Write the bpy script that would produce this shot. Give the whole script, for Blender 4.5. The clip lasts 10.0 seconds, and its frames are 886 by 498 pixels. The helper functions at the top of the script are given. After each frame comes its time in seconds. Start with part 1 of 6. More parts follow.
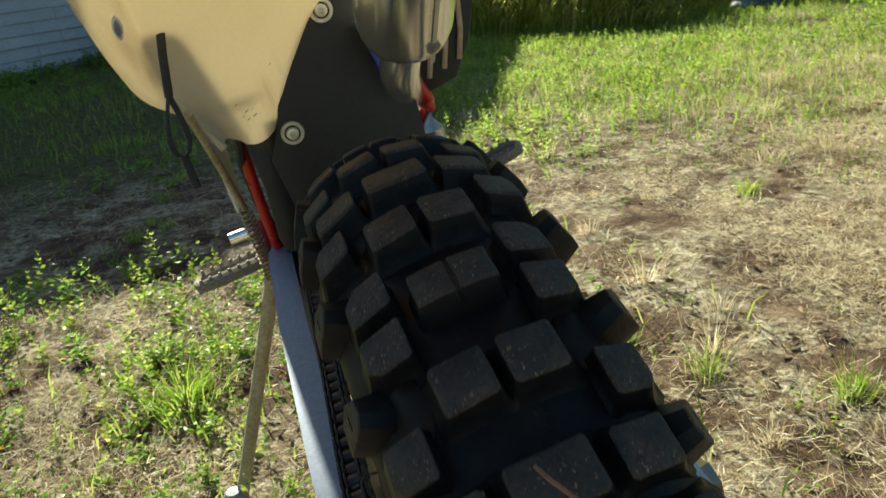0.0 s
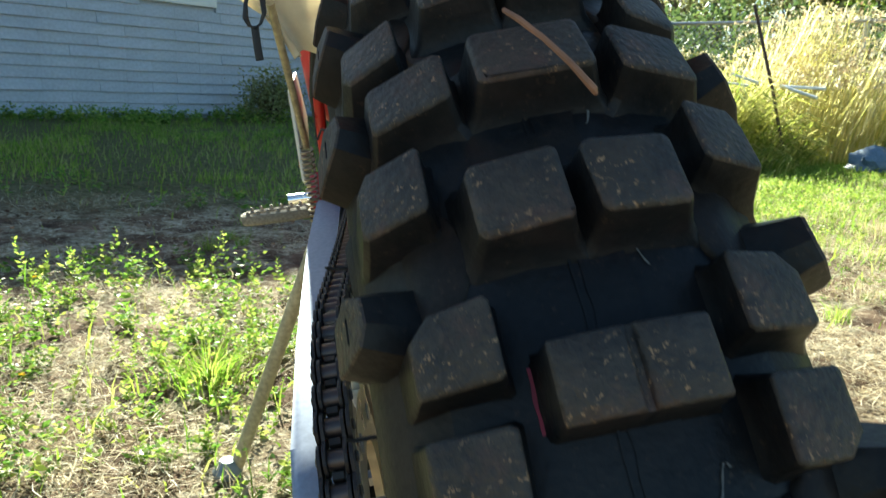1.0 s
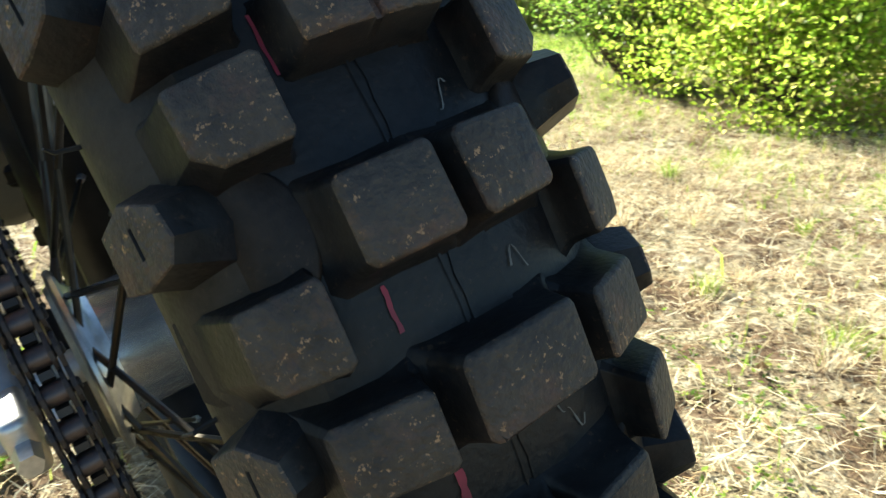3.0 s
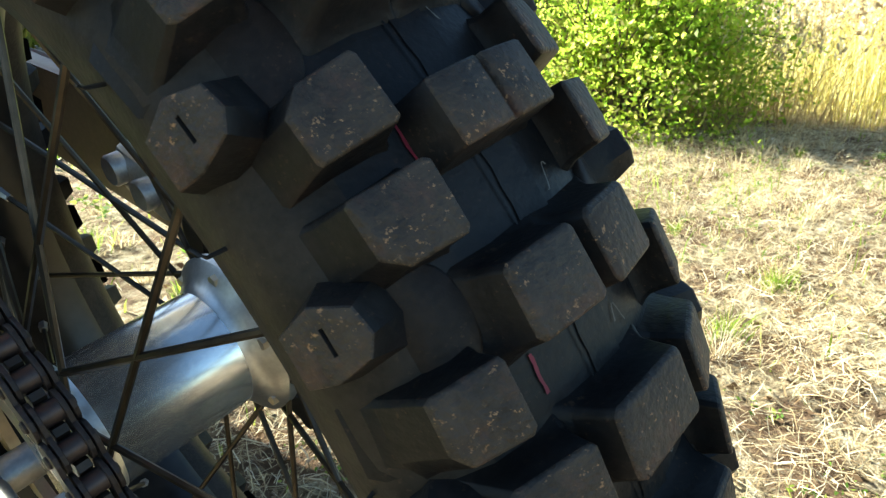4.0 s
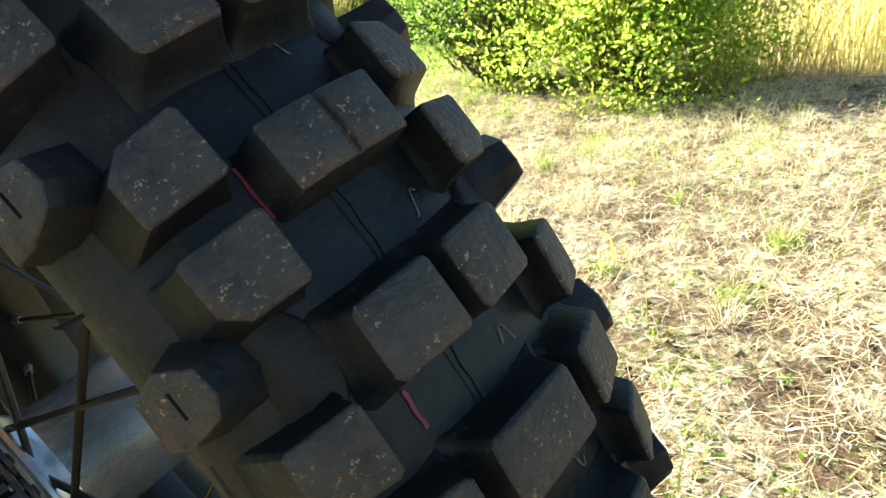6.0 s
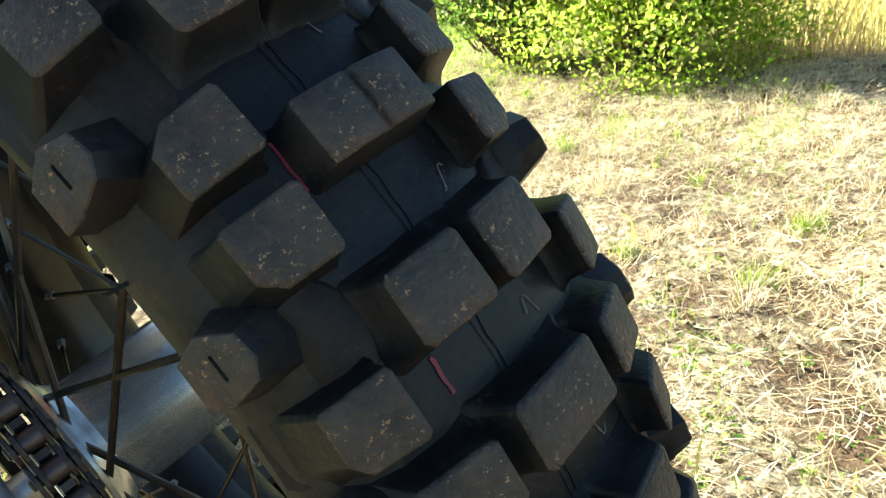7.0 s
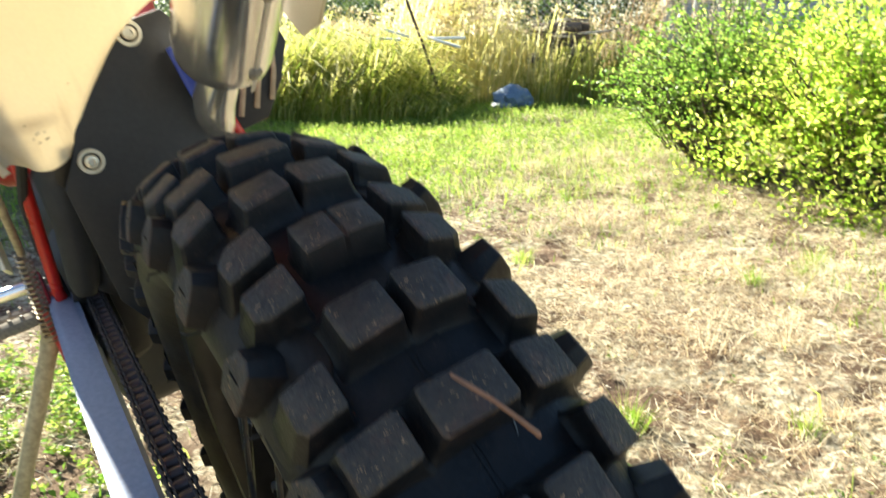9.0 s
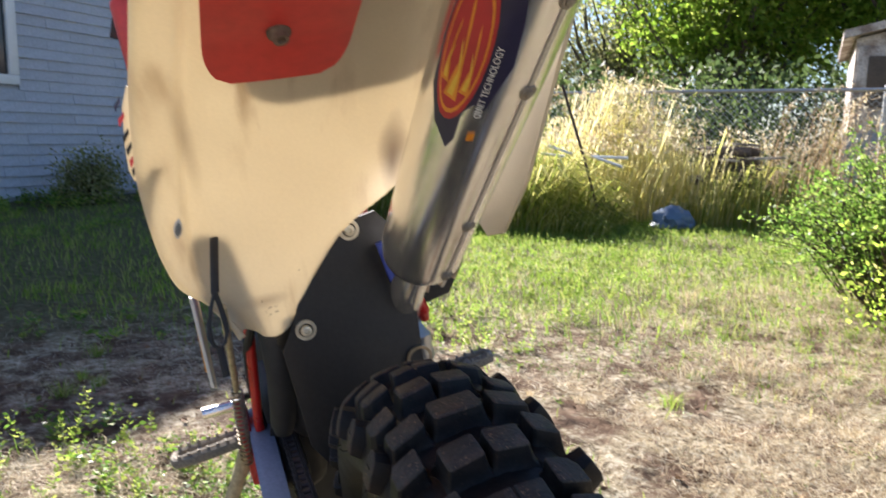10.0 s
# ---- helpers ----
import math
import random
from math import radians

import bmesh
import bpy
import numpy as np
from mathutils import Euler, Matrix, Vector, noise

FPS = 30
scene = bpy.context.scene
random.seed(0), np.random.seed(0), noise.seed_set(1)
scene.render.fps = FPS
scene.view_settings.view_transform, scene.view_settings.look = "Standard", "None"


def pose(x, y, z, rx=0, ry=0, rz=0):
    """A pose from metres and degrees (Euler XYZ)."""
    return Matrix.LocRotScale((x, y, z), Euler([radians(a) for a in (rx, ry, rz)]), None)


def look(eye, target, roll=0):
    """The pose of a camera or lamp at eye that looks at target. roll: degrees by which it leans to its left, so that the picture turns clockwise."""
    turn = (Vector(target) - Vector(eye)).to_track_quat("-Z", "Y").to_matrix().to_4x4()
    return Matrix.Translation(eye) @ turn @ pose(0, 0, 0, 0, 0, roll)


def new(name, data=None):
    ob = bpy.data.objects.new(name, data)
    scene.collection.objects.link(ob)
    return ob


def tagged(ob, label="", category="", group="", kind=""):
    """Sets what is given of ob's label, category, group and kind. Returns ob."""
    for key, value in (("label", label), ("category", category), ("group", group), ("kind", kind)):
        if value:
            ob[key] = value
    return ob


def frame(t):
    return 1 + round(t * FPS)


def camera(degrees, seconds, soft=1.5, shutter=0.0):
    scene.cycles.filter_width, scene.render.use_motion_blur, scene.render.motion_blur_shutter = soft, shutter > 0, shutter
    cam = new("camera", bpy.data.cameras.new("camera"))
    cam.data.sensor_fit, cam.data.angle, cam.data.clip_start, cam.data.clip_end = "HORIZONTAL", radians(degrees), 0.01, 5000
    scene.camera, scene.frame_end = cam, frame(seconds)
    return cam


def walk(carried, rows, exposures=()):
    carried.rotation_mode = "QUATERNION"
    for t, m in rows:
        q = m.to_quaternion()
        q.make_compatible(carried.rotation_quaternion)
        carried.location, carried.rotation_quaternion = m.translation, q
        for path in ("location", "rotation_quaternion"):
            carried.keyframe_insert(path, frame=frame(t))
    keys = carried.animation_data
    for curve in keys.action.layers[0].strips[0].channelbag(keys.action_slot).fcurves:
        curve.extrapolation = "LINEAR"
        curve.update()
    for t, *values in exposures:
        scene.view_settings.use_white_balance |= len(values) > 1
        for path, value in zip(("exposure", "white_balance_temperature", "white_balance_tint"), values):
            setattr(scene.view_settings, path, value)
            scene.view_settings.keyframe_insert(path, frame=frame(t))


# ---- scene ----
# The camera and its walk
cam = camera(64.2, 10.0, soft=1.1, shutter=0.2)
cam.data.dof.use_dof, cam.data.dof.focus_distance, cam.data.dof.aperture_fstop = True, 0.25, 46.0
ROWS = [
    (0.0, pose(-0.1238, -0.3786, 0.7644, 67.01, 6.33, -14.83)),
    (0.5, pose(-0.1047, -0.3908, 0.6589, 71.70, 1.38, -7.92)),
    (1.0, pose(-0.0979, -0.4007, 0.5848, 76.69, -2.87, -5.32)),
    (1.5, pose(-0.0759, -0.4384, 0.5568, 73.40, -2.42, -8.42)),
    (2.0, pose(-0.0723, -0.4585, 0.5368, 70.74, -1.99, -11.64)),
    (2.5, pose(-0.0810, -0.4527, 0.5233, 68.71, -0.94, -16.79)),
    (3.0, pose(-0.1249, -0.4103, 0.5306, 68.78, -1.01, -36.62)),
    (3.2, pose(-0.1324, -0.4016, 0.5353, 68.96, -1.56, -40.81)),
    (4.3, pose(-0.1897, -0.3725, 0.5548, 70.40, 0.08, -48.88)),
    (4.5, pose(-0.1881, -0.3729, 0.5582, 70.66, 0.24, -49.00)),
    (5.0, pose(-0.1677, -0.3805, 0.5685, 68.79, 1.74, -49.48)),
    (5.5, pose(-0.1505, -0.3936, 0.5607, 68.19, 3.15, -50.17)),
    (6.0, pose(-0.1489, -0.4000, 0.5582, 69.22, 5.56, -48.69)),
    (6.2, pose(-0.1536, -0.4022, 0.5560, 69.06, 6.13, -46.91)),
    (7.3, pose(-0.1555, -0.4040, 0.5619, 67.55, 5.79, -47.06)),
    (7.5, pose(-0.1559, -0.4065, 0.5643, 67.91, 6.23, -44.63)),
    (8.0, pose(-0.1709, -0.4042, 0.5641, 68.64, 4.83, -43.26)),
    (8.5, pose(-0.1626, -0.3945, 0.5801, 71.57, 5.13, -38.94)),
    (9.0, pose(-0.1762, -0.3814, 0.7125, 73.17, 1.65, -32.10)),
    (9.5, pose(-0.1958, -0.4082, 0.7911, 78.64, -0.25, -23.65)),
    (9.8, pose(-0.2063, -0.4335, 0.8174, 79.08, -1.37, -21.77)),
    (10.0, pose(-0.2239, -0.4337, 0.8291, 81.09, -1.19, -19.30)),
]
walk(cam, ROWS, [(0.0, 1.40, 6800, -6), (0.5, 1.76, 6550, -7), (1.0, 2.24, 6300, -6), (1.5, 2.46, 6250, -3), (3.0, 2.42, 6500, -2), (4.5, 2.54, 6550, -3), (8.0, 2.62, 6500, -2), (9.0, 2.48, 6500, 3), (9.5, 2.10, 6400, 9), (10.0, 1.88, 6000, 17)])

# World, sun and sky
SUN_EL, SUN_AZ = 29.0, -11.5  # degrees; azimuth to the right of +y
world = bpy.data.worlds.new("sky")
scene.world = world
world.use_nodes = True
nt = world.node_tree
sky = nt.nodes.new("ShaderNodeTexSky")
sky.sky_type, sky.sun_disc = "NISHITA", False
sky.sun_elevation, sky.sun_rotation = radians(SUN_EL), radians(SUN_AZ)
sky.ozone_density, sky.dust_density = 2.5, 0.6
nt.links.new(sky.outputs[0], nt.nodes["Background"].inputs[0])
nt.nodes["Background"].inputs[1].default_value = 0.051
sun = new("sun", bpy.data.lights.new("sun", "SUN"))
sun.data.energy, sun.data.angle, sun.data.color = 5.0, radians(0.5), (1.0, 0.93, 0.80)
to_sun = Vector((math.sin(radians(SUN_AZ)) * math.cos(radians(SUN_EL)), math.cos(radians(SUN_AZ)) * math.cos(radians(SUN_EL)), math.sin(radians(SUN_EL))))
sun.matrix_world = look(to_sun * 30, (0, 0, 0))


# Materials
def material(name, colour, rough=0.6, metal=0.0, vary=0.25, scale=8.0, fine=90.0, bump=0.0, second=None, spread=0.5, spec=0.5, per_object=0.0, translucent=0.0):
    """A principled surface with blotches at a coarse scale, grain at a fine one and a little relief."""
    m = bpy.data.materials.new(name)
    m.use_nodes = True
    t = m.node_tree
    b = t.nodes["Principled BSDF"]
    co = t.nodes.new("ShaderNodeTexCoord")
    big, small = t.nodes.new("ShaderNodeTexNoise"), t.nodes.new("ShaderNodeTexNoise")
    big.inputs["Scale"].default_value, big.inputs["Detail"].default_value = scale, 5
    small.inputs["Scale"].default_value, small.inputs["Detail"].default_value = fine, 4
    for n in (big, small):
        t.links.new(co.outputs["Object"], n.inputs["Vector"])
    ramp = t.nodes.new("ShaderNodeValToRGB")
    c = Vector(colour)
    two = Vector(second) if second else c * (1 - vary)
    ramp.color_ramp.elements[0].position, ramp.color_ramp.elements[1].position = 0.5 - spread / 2, 0.5 + spread / 2
    ramp.color_ramp.elements[0].color, ramp.color_ramp.elements[1].color = (*two, 1), (*c, 1)
    t.links.new(big.outputs["Fac"], ramp.inputs["Fac"])
    mix = t.nodes.new("ShaderNodeMix")
    mix.data_type, mix.blend_type = "RGBA", "MULTIPLY"
    grain = t.nodes.new("ShaderNodeMapRange")
    grain.inputs["From Min"].default_value, grain.inputs["From Max"].default_value = 0.3, 0.7
    grain.inputs["To Min"].default_value, grain.inputs["To Max"].default_value = 1 - vary, 1 + vary * 0.6
    t.links.new(small.outputs["Fac"], grain.inputs["Value"])
    mix.inputs[0].default_value = 1.0
    t.links.new(ramp.outputs["Color"], mix.inputs[6])
    t.links.new(grain.outputs[0], mix.inputs[7])
    out = mix.outputs[2]
    if per_object:
        info = t.nodes.new("ShaderNodeObjectInfo")
        rng = t.nodes.new("ShaderNodeMapRange")
        rng.inputs["To Min"].default_value, rng.inputs["To Max"].default_value = 1 - per_object, 1 + per_object
        t.links.new(info.outputs["Random"], rng.inputs["Value"])
        m2 = t.nodes.new("ShaderNodeMix")
        m2.data_type, m2.blend_type = "RGBA", "MULTIPLY"
        m2.inputs[0].default_value = 1.0
        t.links.new(out, m2.inputs[6])
        t.links.new(rng.outputs[0], m2.inputs[7])
        out = m2.outputs[2]
    t.links.new(out, b.inputs["Base Color"])
    rr = t.nodes.new("ShaderNodeMapRange")
    rr.inputs["To Min"].default_value, rr.inputs["To Max"].default_value = max(0.03, rough - 0.12), min(1.0, rough + 0.12)
    t.links.new(big.outputs["Fac"], rr.inputs["Value"])
    t.links.new(rr.outputs[0], b.inputs["Roughness"])
    b.inputs["Metallic"].default_value = metal
    b.inputs["Specular IOR Level"].default_value = spec
    if bump:
        bp = t.nodes.new("ShaderNodeBump")
        bp.inputs["Strength"].default_value, bp.inputs["Distance"].default_value = bump, 0.002
        t.links.new(small.outputs["Fac"], bp.inputs["Height"])
        t.links.new(bp.outputs[0], b.inputs["Normal"])
    if translucent:
        tr = t.nodes.new("ShaderNodeBsdfTranslucent")
        ms = t.nodes.new("ShaderNodeMixShader")
        ms.inputs[0].default_value = translucent
        t.links.new(out, tr.inputs["Color"])
        t.links.new(b.outputs[0], ms.inputs[1])
        t.links.new(tr.outputs[0], ms.inputs[2])
        t.links.new(ms.outputs[0], t.nodes["Material Output"].inputs["Surface"])
    return m


def part(name, bm, mat, parent=None, label="", smooth=True):
    """One mesh object from a bmesh, under a thing or a part."""
    me = bpy.data.meshes.new(name)
    bmesh.ops.recalc_face_normals(bm, faces=bm.faces)
    bm.to_mesh(me)
    bm.free()
    return mesh_part(name, me, mat, parent, label, smooth)


def mesh_part(name, me, mat, parent=None, label="", smooth=True):
    if mat and not me.materials:
        me.materials.append(mat)
    if smooth:
        me.shade_smooth()
        me.set_sharp_from_angle(angle=radians(38))
    ob = new(name, me)
    if parent:
        ob.parent = parent
    if label:
        tagged(ob, label)
    return ob


def thing(name, label, category, at=None, group=""):
    ob = new(name)
    ob.empty_display_size = 0.1
    if at:
        ob.matrix_world = at
    return tagged(ob, label, category, group)


def lathe(profile, steps=96, axis="x", start=0.0, end=360.0, closed_profile=False):
    """Turns (along, radius) pairs about an axis."""
    bm = bmesh.new()
    full = abs(end - start) >= 359.9
    n = steps if full else steps + 1
    rings = []
    for i in range(n):
        a = radians(start + (end - start) * i / steps)
        c, s = math.cos(a), math.sin(a)
        ring = []
        for u, r in profile:
            ring.append(bm.verts.new({"x": (u, -r * s, r * c), "y": (r * s, u, r * c), "z": (r * c, r * s, u)}[axis]))
        rings.append(ring)
    m = len(profile)
    for i in range(n if full else n - 1):
        a, b = rings[i], rings[(i + 1) % n]
        for j in range(m if closed_profile else m - 1):
            k = (j + 1) % m
            bm.faces.new((a[j], a[k], b[k], b[j]))
    return bm


def tube(points, radius, sides=10, bm=None, caps=True, flat=1.0):
    """A round bar along points; radius may be a list."""
    bm = bm or bmesh.new()
    pts = [Vector(p) for p in points]
    rings = []
    up = Vector((0, 0, 1))
    for i, p in enumerate(pts):
        d = (pts[min(i + 1, len(pts) - 1)] - pts[max(i - 1, 0)]).normalized()
        side = d.cross(up)
        if side.length < 0.05:
            side = d.cross(Vector((0, 1, 0)))
        side.normalize()
        top = side.cross(d)
        r = radius[i] if isinstance(radius, (list, tuple)) else radius
        rings.append([bm.verts.new(p + side * (r * math.cos(2 * math.pi * k / sides)) + top * (r * flat * math.sin(2 * math.pi * k / sides))) for k in range(sides)])
    for a, b in zip(rings, rings[1:]):
        for k in range(sides):
            bm.faces.new((a[k], a[(k + 1) % sides], b[(k + 1) % sides], b[k]))
    if caps:
        bm.faces.new(rings[0][::-1])
        bm.faces.new(rings[-1])
    return bm


def box(size, at=(0, 0, 0), bevel=0.0, bm=None, turn=None, segments=2):
    bm = bm or bmesh.new()
    m = Matrix.Translation(at) @ (turn.to_4x4() if turn else Matrix()) @ Matrix.Diagonal((*size, 1))
    r = bmesh.ops.create_cube(bm, size=1.0, matrix=m)
    if bevel:
        edges = list({e for v in r["verts"] for e in v.link_edges})
        bmesh.ops.bevel(bm, geom=edges, offset=bevel, segments=segments, affect="EDGES", profile=0.5)
    return bm


def slab(outline, thick, axis="x", at=0.0, bevel=0.0, bm=None):
    """A plate cut to an outline of (a, b) pairs, thick along the axis, beginning at `at`."""
    bm = bm or bmesh.new()
    place = {"x": lambda a, b, t: (t, a, b), "y": lambda a, b, t: (a, t, b), "z": lambda a, b, t: (a, b, t)}[axis]
    lo = [bm.verts.new(place(a, b, at)) for a, b in outline]
    hi = [bm.verts.new(place(a, b, at + thick)) for a, b in outline]
    bm.faces.new(lo[::-1])
    bm.faces.new(hi)
    n = len(outline)
    for i in range(n):
        bm.faces.new((lo[i], lo[(i + 1) % n], hi[(i + 1) % n], hi[i]))
    if bevel:
        rim = [e for e in bm.edges if (e.verts[0] in lo and e.verts[1] in lo) or (e.verts[0] in hi and e.verts[1] in hi)]
        bmesh.ops.bevel(bm, geom=rim, offset=bevel, segments=2, affect="EDGES", profile=0.5)
    return bm


def foliage(name, colours, translucent=0.45, rough=0.55, spec=0.3):
    """Leaves and stalks whose colour differs from piece to piece."""
    m = bpy.data.materials.new(name)
    m.use_nodes = True
    t = m.node_tree
    b = t.nodes["Principled BSDF"]
    geo = t.nodes.new("ShaderNodeNewGeometry")
    ramp = t.nodes.new("ShaderNodeValToRGB")
    el = ramp.color_ramp.elements
    while len(el) < len(colours):
        el.new(0.5)
    for k, c in enumerate(colours):
        el[k].position, el[k].color = k / max(1, len(colours) - 1), (*c, 1)
    t.links.new(geo.outputs["Random Per Island"], ramp.inputs["Fac"])
    nz = t.nodes.new("ShaderNodeTexNoise")
    nz.inputs["Scale"].default_value = 3.0
    co = t.nodes.new("ShaderNodeTexCoord")
    t.links.new(co.outputs["Object"], nz.inputs["Vector"])
    rng = t.nodes.new("ShaderNodeMapRange")
    rng.inputs["From Min"].default_value, rng.inputs["From Max"].default_value = 0.3, 0.7
    rng.inputs["To Min"].default_value, rng.inputs["To Max"].default_value = 0.75, 1.2
    t.links.new(nz.outputs["Fac"], rng.inputs["Value"])
    mix = t.nodes.new("ShaderNodeMix")
    mix.data_type, mix.blend_type = "RGBA", "MULTIPLY"
    mix.inputs[0].default_value = 1.0
    t.links.new(ramp.outputs["Color"], mix.inputs[6])
    t.links.new(rng.outputs[0], mix.inputs[7])
    out = mix.outputs[2]
    t.links.new(out, b.inputs["Base Color"])
    b.inputs["Roughness"].default_value = rough
    b.inputs["Specular IOR Level"].default_value = spec
    tr = t.nodes.new("ShaderNodeBsdfTranslucent")
    ms = t.nodes.new("ShaderNodeMixShader")
    ms.inputs[0].default_value = translucent
    t.links.new(out, tr.inputs["Color"])
    t.links.new(b.outputs[0], ms.inputs[1])
    t.links.new(tr.outputs[0], ms.inputs[2])
    t.links.new(ms.outputs[0], t.nodes["Material Output"].inputs["Surface"])
    return m


def dusty_rubber(name, base, dust, amount, rough, grit, spec=0.2, relief=0.15):
    """Old rubber with a film of dust in blotches and fine specks of dried soil."""
    m = material(name, base, rough, vary=0.3, scale=30, fine=420, bump=relief, second=tuple(c * 0.6 for c in base), spec=spec, per_object=0.14)
    t = m.node_tree
    b = t.nodes["Principled BSDF"]
    was = b.inputs["Base Color"].links[0].from_socket
    co = t.nodes.new("ShaderNodeTexCoord")
    def nz(scale, detail, lo, hi):
        n = t.nodes.new("ShaderNodeTexNoise")
        n.inputs["Scale"].default_value, n.inputs["Detail"].default_value, n.inputs["Roughness"].default_value = scale, detail, 0.7
        t.links.new(co.outputs["Object"], n.inputs["Vector"])
        r = t.nodes.new("ShaderNodeMapRange")
        r.inputs["From Min"].default_value, r.inputs["From Max"].default_value = lo, hi
        t.links.new(n.outputs["Fac"], r.inputs["Value"])
        return r.outputs[0]
    def over(f, a, c):
        x = t.nodes.new("ShaderNodeMix")
        x.data_type = "RGBA"
        t.links.new(f, x.inputs[0])
        t.links.new(a, x.inputs[6])
        x.inputs[7].default_value = (*c, 1)
        return x.outputs[2]
    def times(a, k):
        x = t.nodes.new("ShaderNodeMath")
        x.operation = "MULTIPLY"
        t.links.new(a, x.inputs[0])
        if isinstance(k, float):
            x.inputs[1].default_value = k
        else:
            t.links.new(k, x.inputs[1])
        return x.outputs[0]
    film = over(times(nz(55, 6, 0.40, 0.68), amount), was, dust)
    film = over(times(nz(48, 5, 0.52, 0.72), 0.55 * grit), film, (0.13, 0.062, 0.042))
    speck = times(nz(520, 3, 0.60, 0.65), nz(75, 4, 0.47, 0.60))
    t.links.new(over(times(speck, grit), film, (0.28, 0.17, 0.09)), b.inputs["Base Color"])
    return m


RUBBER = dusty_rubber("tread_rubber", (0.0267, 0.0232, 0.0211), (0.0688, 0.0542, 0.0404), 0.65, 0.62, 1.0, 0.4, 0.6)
# knob flanks: same rubber, coloured darker to put shade on them
SHADED_KNOB_SIDE = dusty_rubber("shaded_knob_side", (0.0099, 0.0099, 0.0108), (0.0241, 0.0224, 0.0206), 0.4, 0.50, 0.12)
# carcass colour holds the shade and bluish sky sheen between the knobs
SHADED_CARCASS = dusty_rubber("shaded_carcass", (0.0082, 0.0086, 0.0099), (0.0189, 0.0172, 0.0163), 0.4, 0.42, 0.08, 0.22)
# dusty sidewall, its colour also raised for the light it catches
LIT_SIDEWALL = dusty_rubber("lit_sidewall", (0.0206, 0.0181, 0.0155), (0.0430, 0.0353, 0.0275), 0.6, 0.55, 0.1)
PAD_RUBBER = dusty_rubber("pad_rubber", (0.0146, 0.0108, 0.0090), (0.0310, 0.0224, 0.0172), 0.5, 0.5, 0.1)
BLACK_METAL = material("black_metal", (0.02, 0.02, 0.022), 0.35, 0.5, scale=30)
SPOKE_STEEL = material("spoke_steel", (0.09, 0.075, 0.06), 0.38, 0.9, vary=0.3, scale=40)
ALUMINIUM = material("aluminium", (0.92, 0.92, 0.92), 0.21, 0.92, vary=0.06, scale=12, fine=260)
FLANGE = material("matt_aluminium", (0.70, 0.70, 0.70), 0.34, 0.9, vary=0.12, scale=16, fine=300, bump=0.05)
CAST = material("cast_aluminium", (0.52, 0.52, 0.53), 0.42, 0.9, vary=0.15, scale=14, fine=320, bump=0.1)
SWINGARM = material("swingarm_aluminium", (0.25, 0.285, 0.38), 0.6, 0.5, vary=0.14, scale=10, fine=240)
DARK_ARM = material("dark_arm_paint", (0.13, 0.095, 0.075), 0.45, 0.35, vary=0.2, scale=10, fine=200)
CHAIN_STEEL = material("chain_steel", (0.040, 0.031, 0.030), 0.5, 0.15, vary=0.35, scale=60, fine=600, spec=0.35)
ROLLER_STEEL = material("roller_steel", (0.10, 0.078, 0.075), 0.42, 0.7, vary=0.3, scale=60)
SPROCKET = material("sprocket_alloy", (0.62, 0.54, 0.42), 0.30, 0.9, vary=0.2, scale=30)
# dark tooth colour stands in for the shaded gaps between chain rollers
DARK_TEETH = material("dark_teeth", (0.045, 0.036, 0.030), 0.5, 0.3, vary=0.35, scale=60)
PEG_METAL = material("peg_steel", (0.33, 0.285, 0.22), 0.8, 0.2, vary=0.3, scale=40, fine=300)
STAND = material("stand_paint", (0.46, 0.38, 0.24), 0.5, 0.2, vary=0.3, scale=12, fine=160)
PLASTIC = material("white_plastic", (0.70, 0.64, 0.52), 0.38, vary=0.03, scale=5, fine=300, second=(0.62, 0.55, 0.43), spec=0.5)
